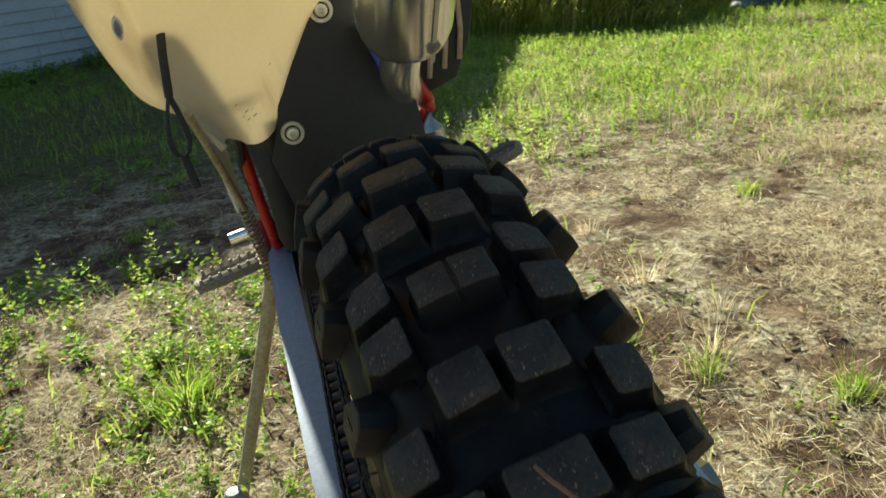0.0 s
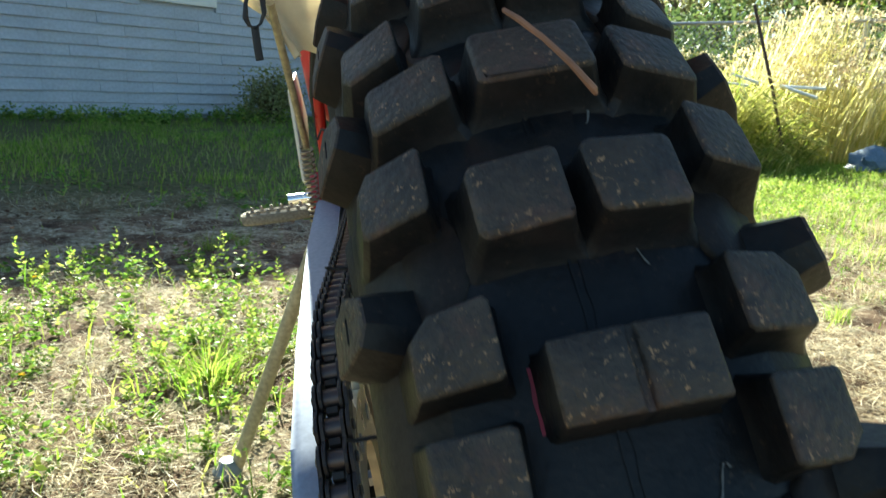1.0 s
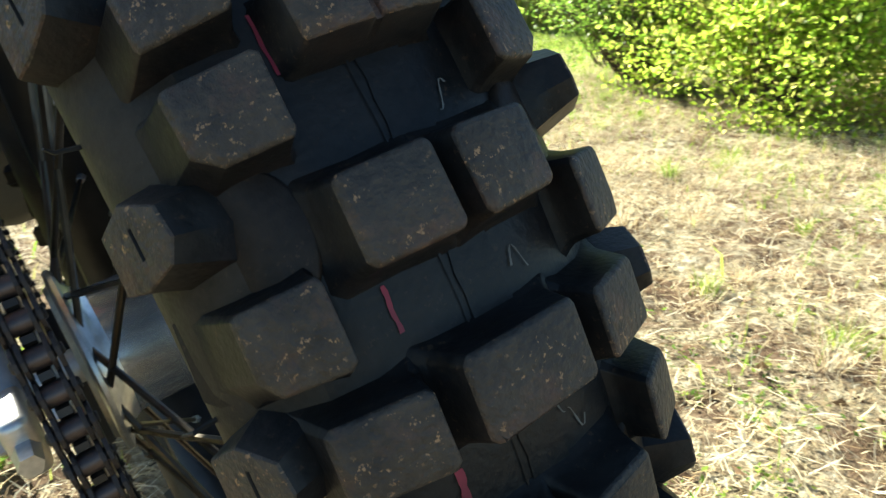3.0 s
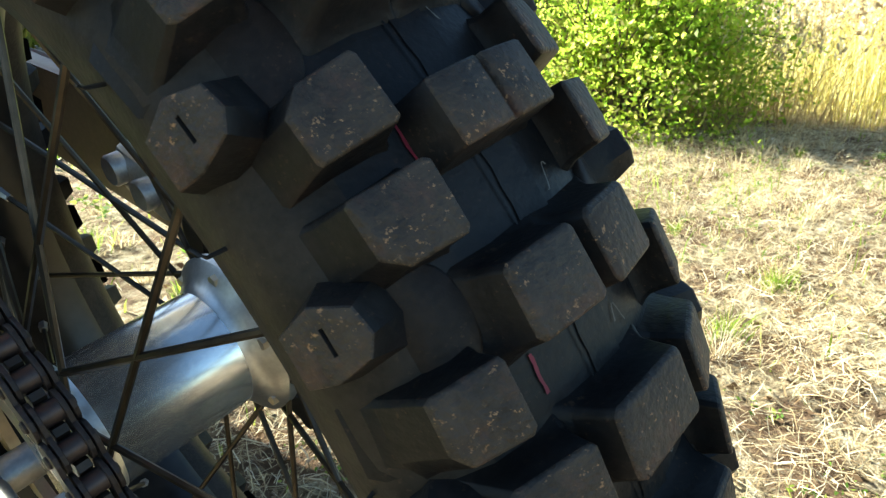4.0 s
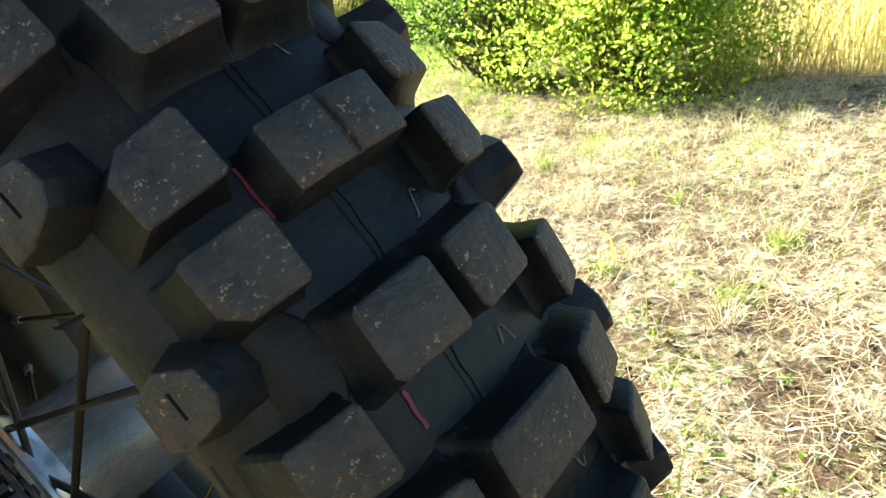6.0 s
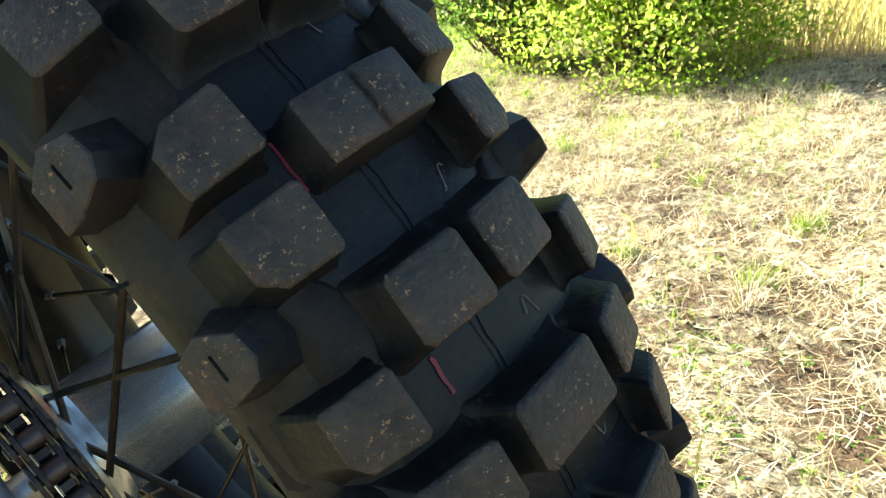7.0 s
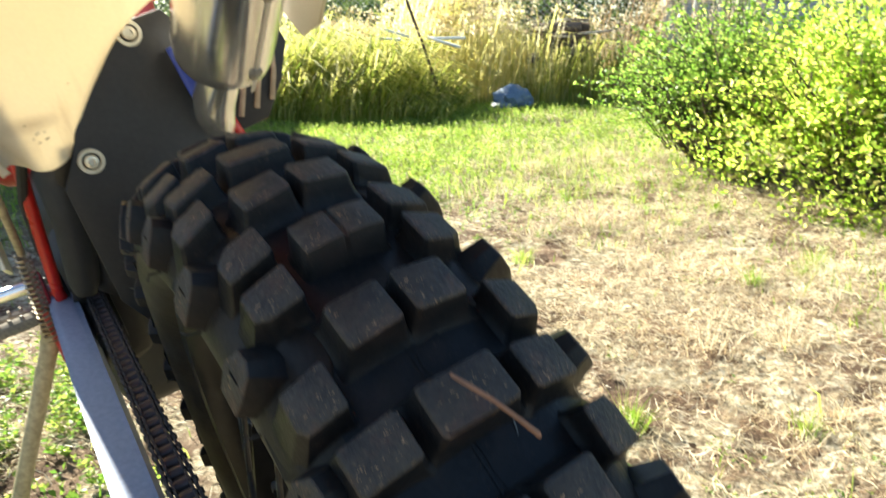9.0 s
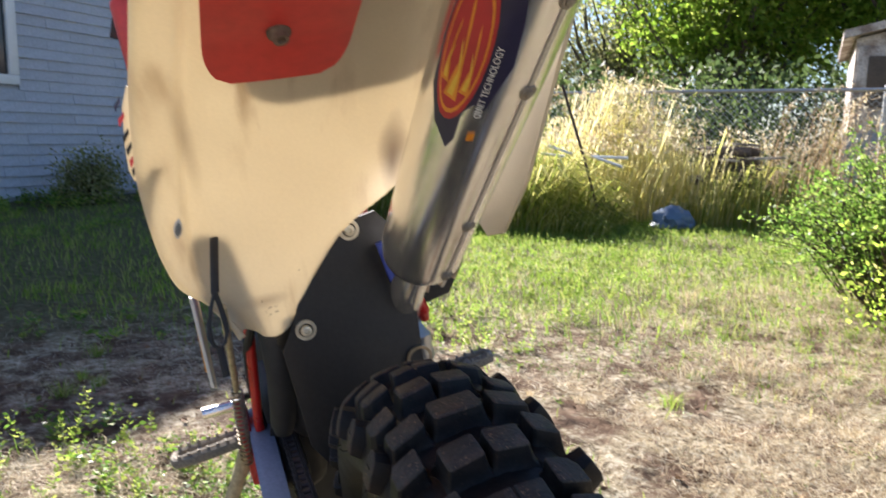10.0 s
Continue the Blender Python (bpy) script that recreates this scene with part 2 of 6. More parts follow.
def stained_plastic():
    """Thin old white plastic that lets light through, with brown run marks, scuffs and four ragged darker spots."""
    m = material("stained_plastic", (0.74, 0.66, 0.50), 0.36, vary=0.03, scale=5, fine=300, second=(0.66, 0.58, 0.43), translucent=0.42)
    t = m.node_tree
    b, tr = t.nodes["Principled BSDF"], [n for n in t.nodes if n.type == "BSDF_TRANSLUCENT"][0]
    was = b.inputs["Base Color"].links[0].from_socket
    co, mp = t.nodes.new("ShaderNodeTexCoord"), t.nodes.new("ShaderNodeMapping")
    mp.inputs["Scale"].default_value = (34, 7, 7)
    t.links.new(co.outputs["Object"], mp.inputs["Vector"])
    n1, n2 = t.nodes.new("ShaderNodeTexNoise"), t.nodes.new("ShaderNodeTexNoise")
    n1.inputs["Scale"].default_value, n1.inputs["Detail"].default_value = 1.0, 6
    n2.inputs["Scale"].default_value, n2.inputs["Detail"].default_value = 6.0, 3
    t.links.new(mp.outputs[0], n1.inputs["Vector"])
    t.links.new(co.outputs["Object"], n2.inputs["Vector"])
    fac = None
    for n, lo, hi in ((n1, 0.56, 0.78), (n2, 0.45, 0.66)):
        r = t.nodes.new("ShaderNodeMapRange")
        r.inputs["From Min"].default_value, r.inputs["From Max"].default_value = lo, hi
        t.links.new(n.outputs["Fac"], r.inputs["Value"])
        if fac is None:
            fac = r.outputs[0]
        else:
            x = t.nodes.new("ShaderNodeMath")
            x.operation = "MULTIPLY"
            t.links.new(fac, x.inputs[0])
            t.links.new(r.outputs[0], x.inputs[1])
            fac = x.outputs[0]
    x = t.nodes.new("ShaderNodeMix")
    x.data_type = "RGBA"
    t.links.new(fac, x.inputs[0])
    t.links.new(was, x.inputs[6])
    x.inputs[7].default_value = (0.40, 0.30, 0.19, 1)
    out = x.outputs[2]
    # ragged darker brown spots at set places
    for centre, size, strength in (((0.079, 0.306, 0.462), (0.019, 0.09, 0.070), 0.68), ((-0.080, 0.356, 0.338), (0.034, 0.03, 0.010), 0.35), ((-0.148, 0.352, 0.392), (0.006, 0.05, 0.024), 0.40), ((-0.122, 0.262, 0.525), (0.010, 0.09, 0.080), 0.28)):
        v = co.outputs["Object"]
        for op, value in (("SUBTRACT", centre), ("DIVIDE", size), ("LENGTH", None)):
            q = t.nodes.new("ShaderNodeVectorMath")
            q.operation = op
            t.links.new(v, q.inputs[0])
            if value:
                q.inputs[1].default_value = value
            v = q.outputs["Value" if op == "LENGTH" else "Vector"]
        ragged = t.nodes.new("ShaderNodeMath")
        ragged.operation = "MULTIPLY_ADD"
        t.links.new(n2.outputs["Fac"], ragged.inputs[0])
        ragged.inputs[1].default_value = 1.6
        t.links.new(v, ragged.inputs[2])
        r = t.nodes.new("ShaderNodeMapRange")
        r.inputs["From Min"].default_value, r.inputs["From Max"].default_value = 0.85, 1.75
        r.inputs["To Min"].default_value, r.inputs["To Max"].default_value = strength, 0.0
        t.links.new(ragged.outputs[0], r.inputs["Value"])
        x = t.nodes.new("ShaderNodeMix")
        x.data_type = "RGBA"
        t.links.new(r.outputs[0], x.inputs[0])
        t.links.new(out, x.inputs[6])
        x.inputs[7].default_value = (0.17, 0.105, 0.06, 1)
        out = x.outputs[2]
    t.links.new(out, b.inputs["Base Color"])
    t.links.new(out, tr.inputs["Color"])
    return m


FENDER = stained_plastic()
RED = material("red_plastic", (0.62, 0.055, 0.045), 0.4, vary=0.10, scale=12)
RED_PAINT = material("red_paint", (0.5, 0.02, 0.015), 0.3, vary=0.15, scale=20)
BLACK_PLASTIC = material("black_plastic", (0.020, 0.0175, 0.016), 0.6, vary=0.25, scale=16, fine=200)
STRAP = material("strap_rubber", (0.02, 0.019, 0.018), 0.7, scale=30)
SPRING = material("spring_steel", (0.35, 0.29, 0.2), 0.4, 0.8, vary=0.3, scale=60)
WASHER = material("washer_brass", (0.74, 0.66, 0.50), 0.4, 0.6, vary=0.15, scale=60)
TAN = material("tan_plastic", (0.42, 0.30, 0.18), 0.5, scale=20)
NAVY = material("navy_vinyl", (0.03, 0.03, 0.075), 0.35, vary=0.1)
ORANGE = material("orange_vinyl", (0.8, 0.3, 0.03), 0.35, vary=0.1)
YELLOW = material("yellow_vinyl", (0.85, 0.55, 0.06), 0.35, vary=0.1)
CRIMSON = material("crimson_vinyl", (0.5, 0.03, 0.04), 0.35, vary=0.1)
LETTER = material("white_vinyl", (0.8, 0.8, 0.76), 0.4, vary=0.05)
BLUE_HOSE = material("blue_hose", (0.05, 0.09, 0.45), 0.3, vary=0.1)
SIDING = material("siding", (0.43, 0.455, 0.51), 0.65, vary=0.13, scale=2.2, fine=34, second=(0.36, 0.385, 0.44), per_object=0.05)
TRIM = material("trim_paint", (0.74, 0.74, 0.73), 0.5, vary=0.08)
ROOFING = material("roofing", (0.10, 0.09, 0.085), 0.9, vary=0.3, scale=6)
GLASS_DARK = material("window_glass", (0.02, 0.022, 0.025), 0.06, vary=0.05, spec=0.6)
GALVANISED = material("galvanised", (0.45, 0.46, 0.47), 0.45, 0.8, vary=0.2, scale=9)
RUST = material("rusty_steel", (0.10, 0.065, 0.05), 0.8, 0.3, vary=0.3, scale=20)
PVC = material("white_pipe", (0.72, 0.72, 0.70), 0.45, vary=0.08)
BLUE_BAG = material("blue_plastic", (0.12, 0.17, 0.25), 0.45, vary=0.25, scale=14)
OLD_PAINT = material("old_white_paint", (0.56, 0.51, 0.45), 0.8, vary=0.3, scale=5, fine=40, second=(0.24, 0.18, 0.14), spread=0.25)
BARK = material("bark", (0.13, 0.10, 0.075), 0.9, vary=0.35, scale=14, bump=0.4)
GREY_FOOT = material("grey_foot", (0.27, 0.30, 0.33), 0.5, 0.3, vary=0.2, scale=30)
SCRAP = material("weathered_log", (0.19, 0.135, 0.10), 0.85, vary=0.4, scale=18, fine=120, bump=0.3)
LEAF = foliage("bush_leaf", [(0.20, 0.35, 0.04), (0.37, 0.55, 0.06), (0.48, 0.64, 0.09), (0.58, 0.66, 0.13), (0.62, 0.54, 0.22)], 0.84, 0.42, 0.4)
LEAF_DEEP = foliage("deep_leaf", [(0.11, 0.22, 0.03), (0.18, 0.32, 0.045), (0.26, 0.41, 0.06), (0.40, 0.49, 0.13)], 0.66, 0.42, 0.4)
WEED = foliage("weed_leaf", [(0.09, 0.18, 0.03), (0.16, 0.30, 0.045), (0.26, 0.38, 0.06), (0.44, 0.47, 0.11)], 0.5, 0.45, 0.4)
GRASS = foliage("grass_blade", [(0.13, 0.25, 0.025), (0.22, 0.36, 0.04), (0.34, 0.43, 0.07), (0.46, 0.44, 0.16)], 0.6)
STRAW = foliage("straw", [(0.34, 0.23, 0.13), (0.60, 0.48, 0.29), (0.78, 0.67, 0.45), (0.88, 0.82, 0.65)], 0.4, 0.6, 0.25)
TALL = foliage("dry_stalk", [(0.42, 0.44, 0.10), (0.66, 0.58, 0.20), (0.78, 0.70, 0.32), (0.84, 0.78, 0.50)], 0.78)
GREEN_TALL = foliage("arching_blade", [(0.19, 0.26, 0.04), (0.35, 0.39, 0.07), (0.53, 0.50, 0.13), (0.68, 0.61, 0.27)], 0.7)
BROWN_TALL = foliage("brown_weed", [(0.24, 0.15, 0.09), (0.34, 0.24, 0.13), (0.48, 0.36, 0.22), (0.40, 0.38, 0.10)], 0.5)
DRY_STALK = foliage("brown_stalk", [(0.28, 0.19, 0.10), (0.42, 0.31, 0.15), (0.58, 0.47, 0.24)], 0.5)
TREE_LEAF = foliage("tree_leaf", [(0.15, 0.26, 0.03), (0.24, 0.38, 0.04), (0.34, 0.46, 0.06), (0.46, 0.52, 0.11)], 0.72)
SHADE_LEAF = foliage("shade_leaf", [(0.06, 0.10, 0.035), (0.10, 0.15, 0.05), (0.15, 0.20, 0.06)], 0.45)
OLIVE_LEAF = foliage("olive_leaf", [(0.18, 0.20, 0.07), (0.26, 0.28, 0.10), (0.36, 0.36, 0.16), (0.46, 0.44, 0.24)], 0.6)
LITTER = foliage("dead_leaf", [(0.09, 0.055, 0.035), (0.15, 0.095, 0.055), (0.22, 0.14, 0.08), (0.34, 0.24, 0.14)], 0.15, 0.7, 0.2)
PETAL = foliage("petal", [(0.75, 0.42, 0.02), (0.8, 0.55, 0.03)], 0.3)


def soil_material():
    """Bare soil, bleached litter and greener ground in patches of several sizes."""
    m = bpy.data.materials.new("soil")
    m.use_nodes = True
    t = m.node_tree
    b = t.nodes["Principled BSDF"]
    co = t.nodes.new("ShaderNodeTexCoord")
    def nz(scale, detail=6, rough=0.6):
        n = t.nodes.new("ShaderNodeTexNoise")
        n.inputs["Scale"].default_value, n.inputs["Detail"].default_value, n.inputs["Roughness"].default_value = scale, detail, rough
        t.links.new(co.outputs["Object"], n.inputs["Vector"])
        return n.outputs["Fac"]
    def ramp(f, *stops):
        r = t.nodes.new("ShaderNodeValToRGB")
        el = r.color_ramp.elements
        while len(el) < len(stops):
            el.new(0.5)
        for k, (p, c) in enumerate(stops):
            el[k].position, el[k].color = p, (*c, 1)
        t.links.new(f, r.inputs["Fac"])
        return r.outputs["Color"]
    def mixed(f, a, c, mode="MIX"):
        x = t.nodes.new("ShaderNodeMix")
        x.data_type, x.blend_type = "RGBA", mode
        if isinstance(f, float):
            x.inputs[0].default_value = f
        else:
            t.links.new(f, x.inputs[0])
        t.links.new(a, x.inputs[6])
        t.links.new(c, x.inputs[7])
        return x.outputs[2]
    def mask(f, lo, hi):
        x = t.nodes.new("ShaderNodeMapRange")
        x.inputs["From Min"].default_value, x.inputs["From Max"].default_value = lo, hi
        t.links.new(f, x.inputs["Value"])
        return x.outputs[0]
    bare = ramp(nz(9), (0.3, (0.060, 0.036, 0.024)), (0.52, (0.175, 0.112, 0.072)), (0.72, (0.38, 0.275, 0.185)))
    litter = ramp(nz(38, 8, 0.75), (0.38, (0.10, 0.070, 0.043)), (0.50, (0.44, 0.36, 0.235)), (0.62, (0.78, 0.71, 0.55)))
    green = ramp(nz(30, 7, 0.7), (0.35, (0.08, 0.085, 0.035)), (0.55, (0.18, 0.165, 0.075)), (0.7, (0.32, 0.27, 0.14)))
    col = mixed(mask(nz(5.0, 8, 0.72), 0.46, 0.56), bare, litter)
    sep = t.nodes.new("ShaderNodeSeparateXYZ")
    t.links.new(co.outputs["Object"], sep.inputs[0])
    wob = nz(0.9, 4)
    add = t.nodes.new("ShaderNodeMath")
    add.operation = "MULTIPLY_ADD"
    add.inputs[1].default_value = 3.0
    t.links.new(wob, add.inputs[0])
    t.links.new(sep.outputs["Y"], add.inputs[2])
    col = mixed(mask(add.outputs[0], 3.9, 4.9), col, green)
    t.links.new(col, b.inputs["Base Color"])
    b.inputs["Roughness"].default_value = 0.95
    b.inputs["Specular IOR Level"].default_value = 0.15
    bp = t.nodes.new("ShaderNodeBump")
    bp.inputs["Strength"].default_value, bp.inputs["Distance"].default_value = 1.0, 0.04
    t.links.new(nz(60, 8, 0.7), bp.inputs["Height"])
    t.links.new(bp.outputs[0], b.inputs["Normal"])
    return m


SOIL = soil_material()

# ---- the ground ----
def height(x, y):
    """Gentle hummocks; level under the wheel and the stand."""
    h = 0.016 * np.sin(1.7 * x + 0.6 * y + 1.0) * np.sin(1.3 * y - 0.5 * x) + 0.010 * np.sin(4.1 * x + 1.9) * np.sin(3.7 * y + 0.4) + 0.005 * np.sin(9.3 * x - 4.0 * y) * np.sin(8.1 * y + 2.0 * x) + 0.0045 * np.sin(31 * x + 11 * y) * np.sin(27 * y - 13 * x + 1.0) + 0.003 * np.sin(55 * x - 17 * y) * np.sin(49 * y + 22 * x)
    d = np.minimum(np.hypot(x, y), np.hypot(x + 0.3, y - 0.57))
    return h * np.clip((d - 0.15) / 0.8, 0, 1) - 0.002 * np.clip((d - 0.15) / 0.8, 0, 1)


def grid_mesh(name, xs, ys, z):
    gx, gy = np.meshgrid(xs, ys)
    co = np.stack([gx.ravel(), gy.ravel(), z(gx, gy).ravel()], 1)
    n, m = len(xs), len(ys)
    i = (np.arange(m - 1)[:, None] * n + np.arange(n - 1)[None, :]).ravel()
    return soup(name, co, np.stack([i, i + 1, i + 1 + n, i + n], 1))


def soup(name, co, quads, tris=None):
    """A mesh from arrays of corners and faces."""
    me = bpy.data.meshes.new(name)
    nt3 = 0 if tris is None else len(tris)
    loops = np.concatenate([quads.ravel()] + ([tris.ravel()] if nt3 else [])).astype(np.int32)
    me.vertices.add(len(co))
    me.vertices.foreach_set("co", np.ascontiguousarray(co, dtype=np.float32).ravel())
    me.loops.add(len(loops))
    me.loops.foreach_set("vertex_index", loops)
    starts = np.concatenate([np.arange(len(quads)) * 4, len(quads) * 4 + np.arange(nt3) * 3]).astype(np.int32)
    me.polygons.add(len(starts))
    me.polygons.foreach_set("loop_start", starts)
    me.update(calc_edges=True)
    return me


near_line = np.linspace(-3.0, 6.0, 460)
far_out = np.array([8, 11, 16, 25, 40, 70, 130, 240.0])
xs = np.concatenate([-far_out[::-1], [-5.5, -4.2], near_line, [7.0], far_out])
ys = np.concatenate([-far_out[::-1], [-5.5, -4.2], near_line, [7.0], far_out])
ground = tagged(mesh_part("ground", grid_mesh("ground", xs, ys, height), SOIL), "dry soil strewn with bleached straw, greener farther off", "ground", kind="structure")

# ---- the house ----
HOUSE = Matrix.Translation((-1.85, 9.25, 0)) @ Matrix.Rotation(radians(43), 4, "Z")
house = thing("house", "pale painted clapboard house with a low gable and a white-framed window", "house", HOUSE)
PEAK, HIP_A, HIP_B = 4.0, -0.34, 1.54
def gable(s):
    """The roofline: a clipped gable, level in the middle and falling to both sides."""
    return min(PEAK, PEAK + 0.33 * (s - HIP_A), PEAK - 0.40 * (s - HIP_B))


wall = part("wall", slab([(-6.5, -0.3), (5.5, -0.3), (5.5, gable(5.5)), (HIP_B, PEAK), (HIP_A, PEAK), (-6.5, gable(-6.5))], 7.0, "y", 0.03), SIDING, house, smooth=False)
BOARD = 0.1233
def board_mesh(a, b, tall=BOARD, proud=0.016):
    bm = bmesh.new()
    sec = [(0.028, 0.0), (-0.004 - proud, 0.0), (-0.006 - proud, 0.008), (0.004, tall + 0.006), (0.028, tall + 0.006)]
    ends = [[bm.verts.new((s, y, z)) for y, z in sec] for s in (a, b)]
    for k in range(5):
        bm.faces.new((ends[0][k], ends[0][(k + 1) % 5], ends[1][(k + 1) % 5], ends[1][k]))
    bm.faces.new(ends[0])
    bm.faces.new(ends[1][::-1])
    return bm


brd = random.Random(12)
WIN = (-1.30, -0.33, 1.33, 2.62)
z = 0.04
k = 0
while z < PEAK - 0.12:
    room = z + BOARD + 0.02
    lo, hi = max(-6.5, HIP_A - (PEAK - room) / 0.33), min(5.5, HIP_B + (PEAK - room) / 0.40)
    if hi - lo > 0.3:
        spans = [(lo, hi)]
        if WIN[2] - BOARD < z < WIN[3]:
            spans = [(lo, WIN[0]), (WIN[1], hi)]
        for a, b in spans:
            cuts = [a] + [c for c in (-2.4 + 0.305 * (k % 2) + 0.61 * q for q in range(10)) if a + 0.1 < c < b - 0.1] + [b]
            for a1, b1 in zip(cuts, cuts[1:]):
                ob = part("board", board_mesh(a1 + 0.001, b1 - 0.001, proud=brd.choice((0.005, 0.008, 0.012, 0.019))), SIDING, wall, smooth=False)
                ob.location = (0, 0, z + brd.uniform(-0.004, 0.004))
    z += BOARD
    k += 1
bm = bmesh.new()
for size, at in (((WIN[1] - WIN[0], 0.05, 0.11), ((WIN[0] + WIN[1]) / 2, -0.012, WIN[2] + 0.055)), ((WIN[1] - WIN[0], 0.05, 0.11), ((WIN[0] + WIN[1]) / 2, -0.012, WIN[3] - 0.055)),
                 ((0.11, 0.05, WIN[3] - WIN[2] - 0.22), (WIN[0] + 0.055, -0.012, (WIN[2] + WIN[3]) / 2)), ((0.11, 0.05, WIN[3] - WIN[2] - 0.22), (WIN[1] - 0.055, -0.012, (WIN[2] + WIN[3]) / 2))):
    box(size, at, 0.006, bm)
window = part("window", bm, TRIM, house, "white-painted window frame")
part("pane", box((WIN[1] - WIN[0] - 0.22, 0.01, WIN[3] - WIN[2] - 0.22), ((WIN[0] + WIN[1]) / 2, 0.015, (WIN[2] + WIN[3]) / 2)), GLASS_DARK, window, "dark window pane")
for a, b in ((-6.9, HIP_A), (HIP_A, HIP_B), (HIP_B, 5.9)):
    part("roof", slab([(b, gable(b) + 0.03), (b, gable(b) + 0.15), (a, gable(a) + 0.15), (a, gable(a) + 0.03)], 7.6, "y", -0.25), ROOFING, house, "dark shingle roof", smooth=False)

# ---- the motorcycle ----
LEAN = -12.27
motorcycle = thing("motorcycle", "muddy white and red dirt bike leaning on its kickstand", "motorcycle", Matrix.Translation((0, 0, 0.3334)) @ Matrix.Rotation(radians(LEAN), 4, "Y"))

R_CROWN, R_ARC = 0.336, 0.09
def crown(x):
    return R_CROWN - R_ARC + math.sqrt(R_ARC ** 2 - x * x)


CARCASS = [(0.031, 0.2475), (0.0420, 0.2525), (0.0520, 0.2605), (0.0572, 0.2710), (0.0594, 0.2815), (0.0588, 0.2910), (0.0545, 0.2998), (0.0472, 0.3065), (0.039, 0.3122), (0.028, 0.3167), (0.014, 0.3190), (0.0, 0.3197)]
def floor_at(x):
    x = abs(x)
    pts = sorted(CARCASS[5:])
    for (a, ra), (b, rb) in zip(pts, pts[1:]):
        if a <= x <= b:
            return ra + (rb - ra) * (x - a) / (b - a)
    return pts[-1][1]


def spot(x, r, deg):
    a = radians(deg)
    return Vector((x, -r * math.sin(a), r * math.cos(a)))


def block(bm, outline, drop=0.0, inset=0.0012, flare=0.0024, skirt=0.0):
    """A tread block: an outline of (x, degrees) on the crown, round-edged on top, flaring into the carcass; its outer flank runs out by the skirt."""
    cx = sum(p[0] for p in outline) / len(outline)
    cd = sum(p[1] for p in outline) / len(outline)
    far = max(abs(p[0] - cx) for p in outline)
    k = 180 / math.pi / 0.33
    def ring(grow, r, run=0.0):
        out = []
        for x, d in outline:
            vx, vd = x - cx, (d - cd) / k
            n = math.hypot(vx, vd)
            s = (n + grow * 1.3) / n
            px = cx + vx * s
            if vx * cx > 0:
                px += math.copysign(run * (abs(vx) / far) ** 2, cx)
            out.append(bm.verts.new(spot(px, r(px), cd + vd * s * k)))
        return out
    top = lambda k: lambda x: crown(min(0.069, abs(x))) - k - drop
    up = lambda k: lambda x: floor_at(x) + k * (crown(min(0.069, abs(x))) - floor_at(x))
    rings = [ring(flare * 2.8, lambda x: floor_at(x) - 0.0012, skirt), ring(flare * 1.6, up(0.08), skirt * 0.7), ring(flare * 0.9, up(0.22), skirt * 0.5), ring(flare * 0.45, up(0.5), skirt * 0.28), ring(0, top(inset * 1.25)),
             ring(-inset * 0.2, top(inset * 0.62)), ring(-inset * 0.6, top(inset * 0.2)), ring(-inset * 1.3, top(0.0))]
    n = len(outline)
    for j, (a, b) in enumerate(zip(rings, rings[1:])):
        for i in range(n):
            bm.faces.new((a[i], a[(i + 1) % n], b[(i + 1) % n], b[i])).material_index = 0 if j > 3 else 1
    bm.faces.new(rings[-1])
    return bm


def cut(x0, x1, half, c=0.0015, far=None, near=None):
    """A rectangle from x0 to x1 and +-half degrees, with its corners cut off; far and near are the cuts (along, degrees) of the outer corners at +half and -half."""
    k = c * 180 / math.pi / 0.33
    s = 1 if x1 > x0 else -1
    fa, fd = far or (c, k)
    na, nd = near or (c, k)
    return [(x0 + s * c, -half), (x1 - s * na, -half), (x1, -half + nd), (x1, half - fd), (x1 - s * fa, half), (x0 + s * c, half), (x0, half - k), (x0, -half + k)]


def soften(b, size):
    """Rounds the worn edges of a rubber block."""
    edges = [e for e in b.edges if len(e.link_faces) == 2 and e.calc_face_angle() > 0.5]
    bmesh.ops.bevel(b, geom=edges, offset=size, offset_type="OFFSET", segments=2, profile=0.5, affect="EDGES", clamp_overlap=True, material=-1)
    bmesh.ops.recalc_face_normals(b, faces=b.faces)


def knob_mesh(name, outline, drop, skirt, flare):
    b = bmesh.new()
    block(b, outline, drop, flare=flare, skirt=skirt)
    bmesh.ops.recalc_face_normals(b, faces=b.faces)
    soften(b, 0.0011)
    me = bpy.data.meshes.new(name)
    b.to_mesh(me)
    b.free()
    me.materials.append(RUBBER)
    me.materials.append(SHADED_KNOB_SIDE)
    me.shade_smooth()
    me.set_sharp_from_angle(angle=radians(62))
    return me


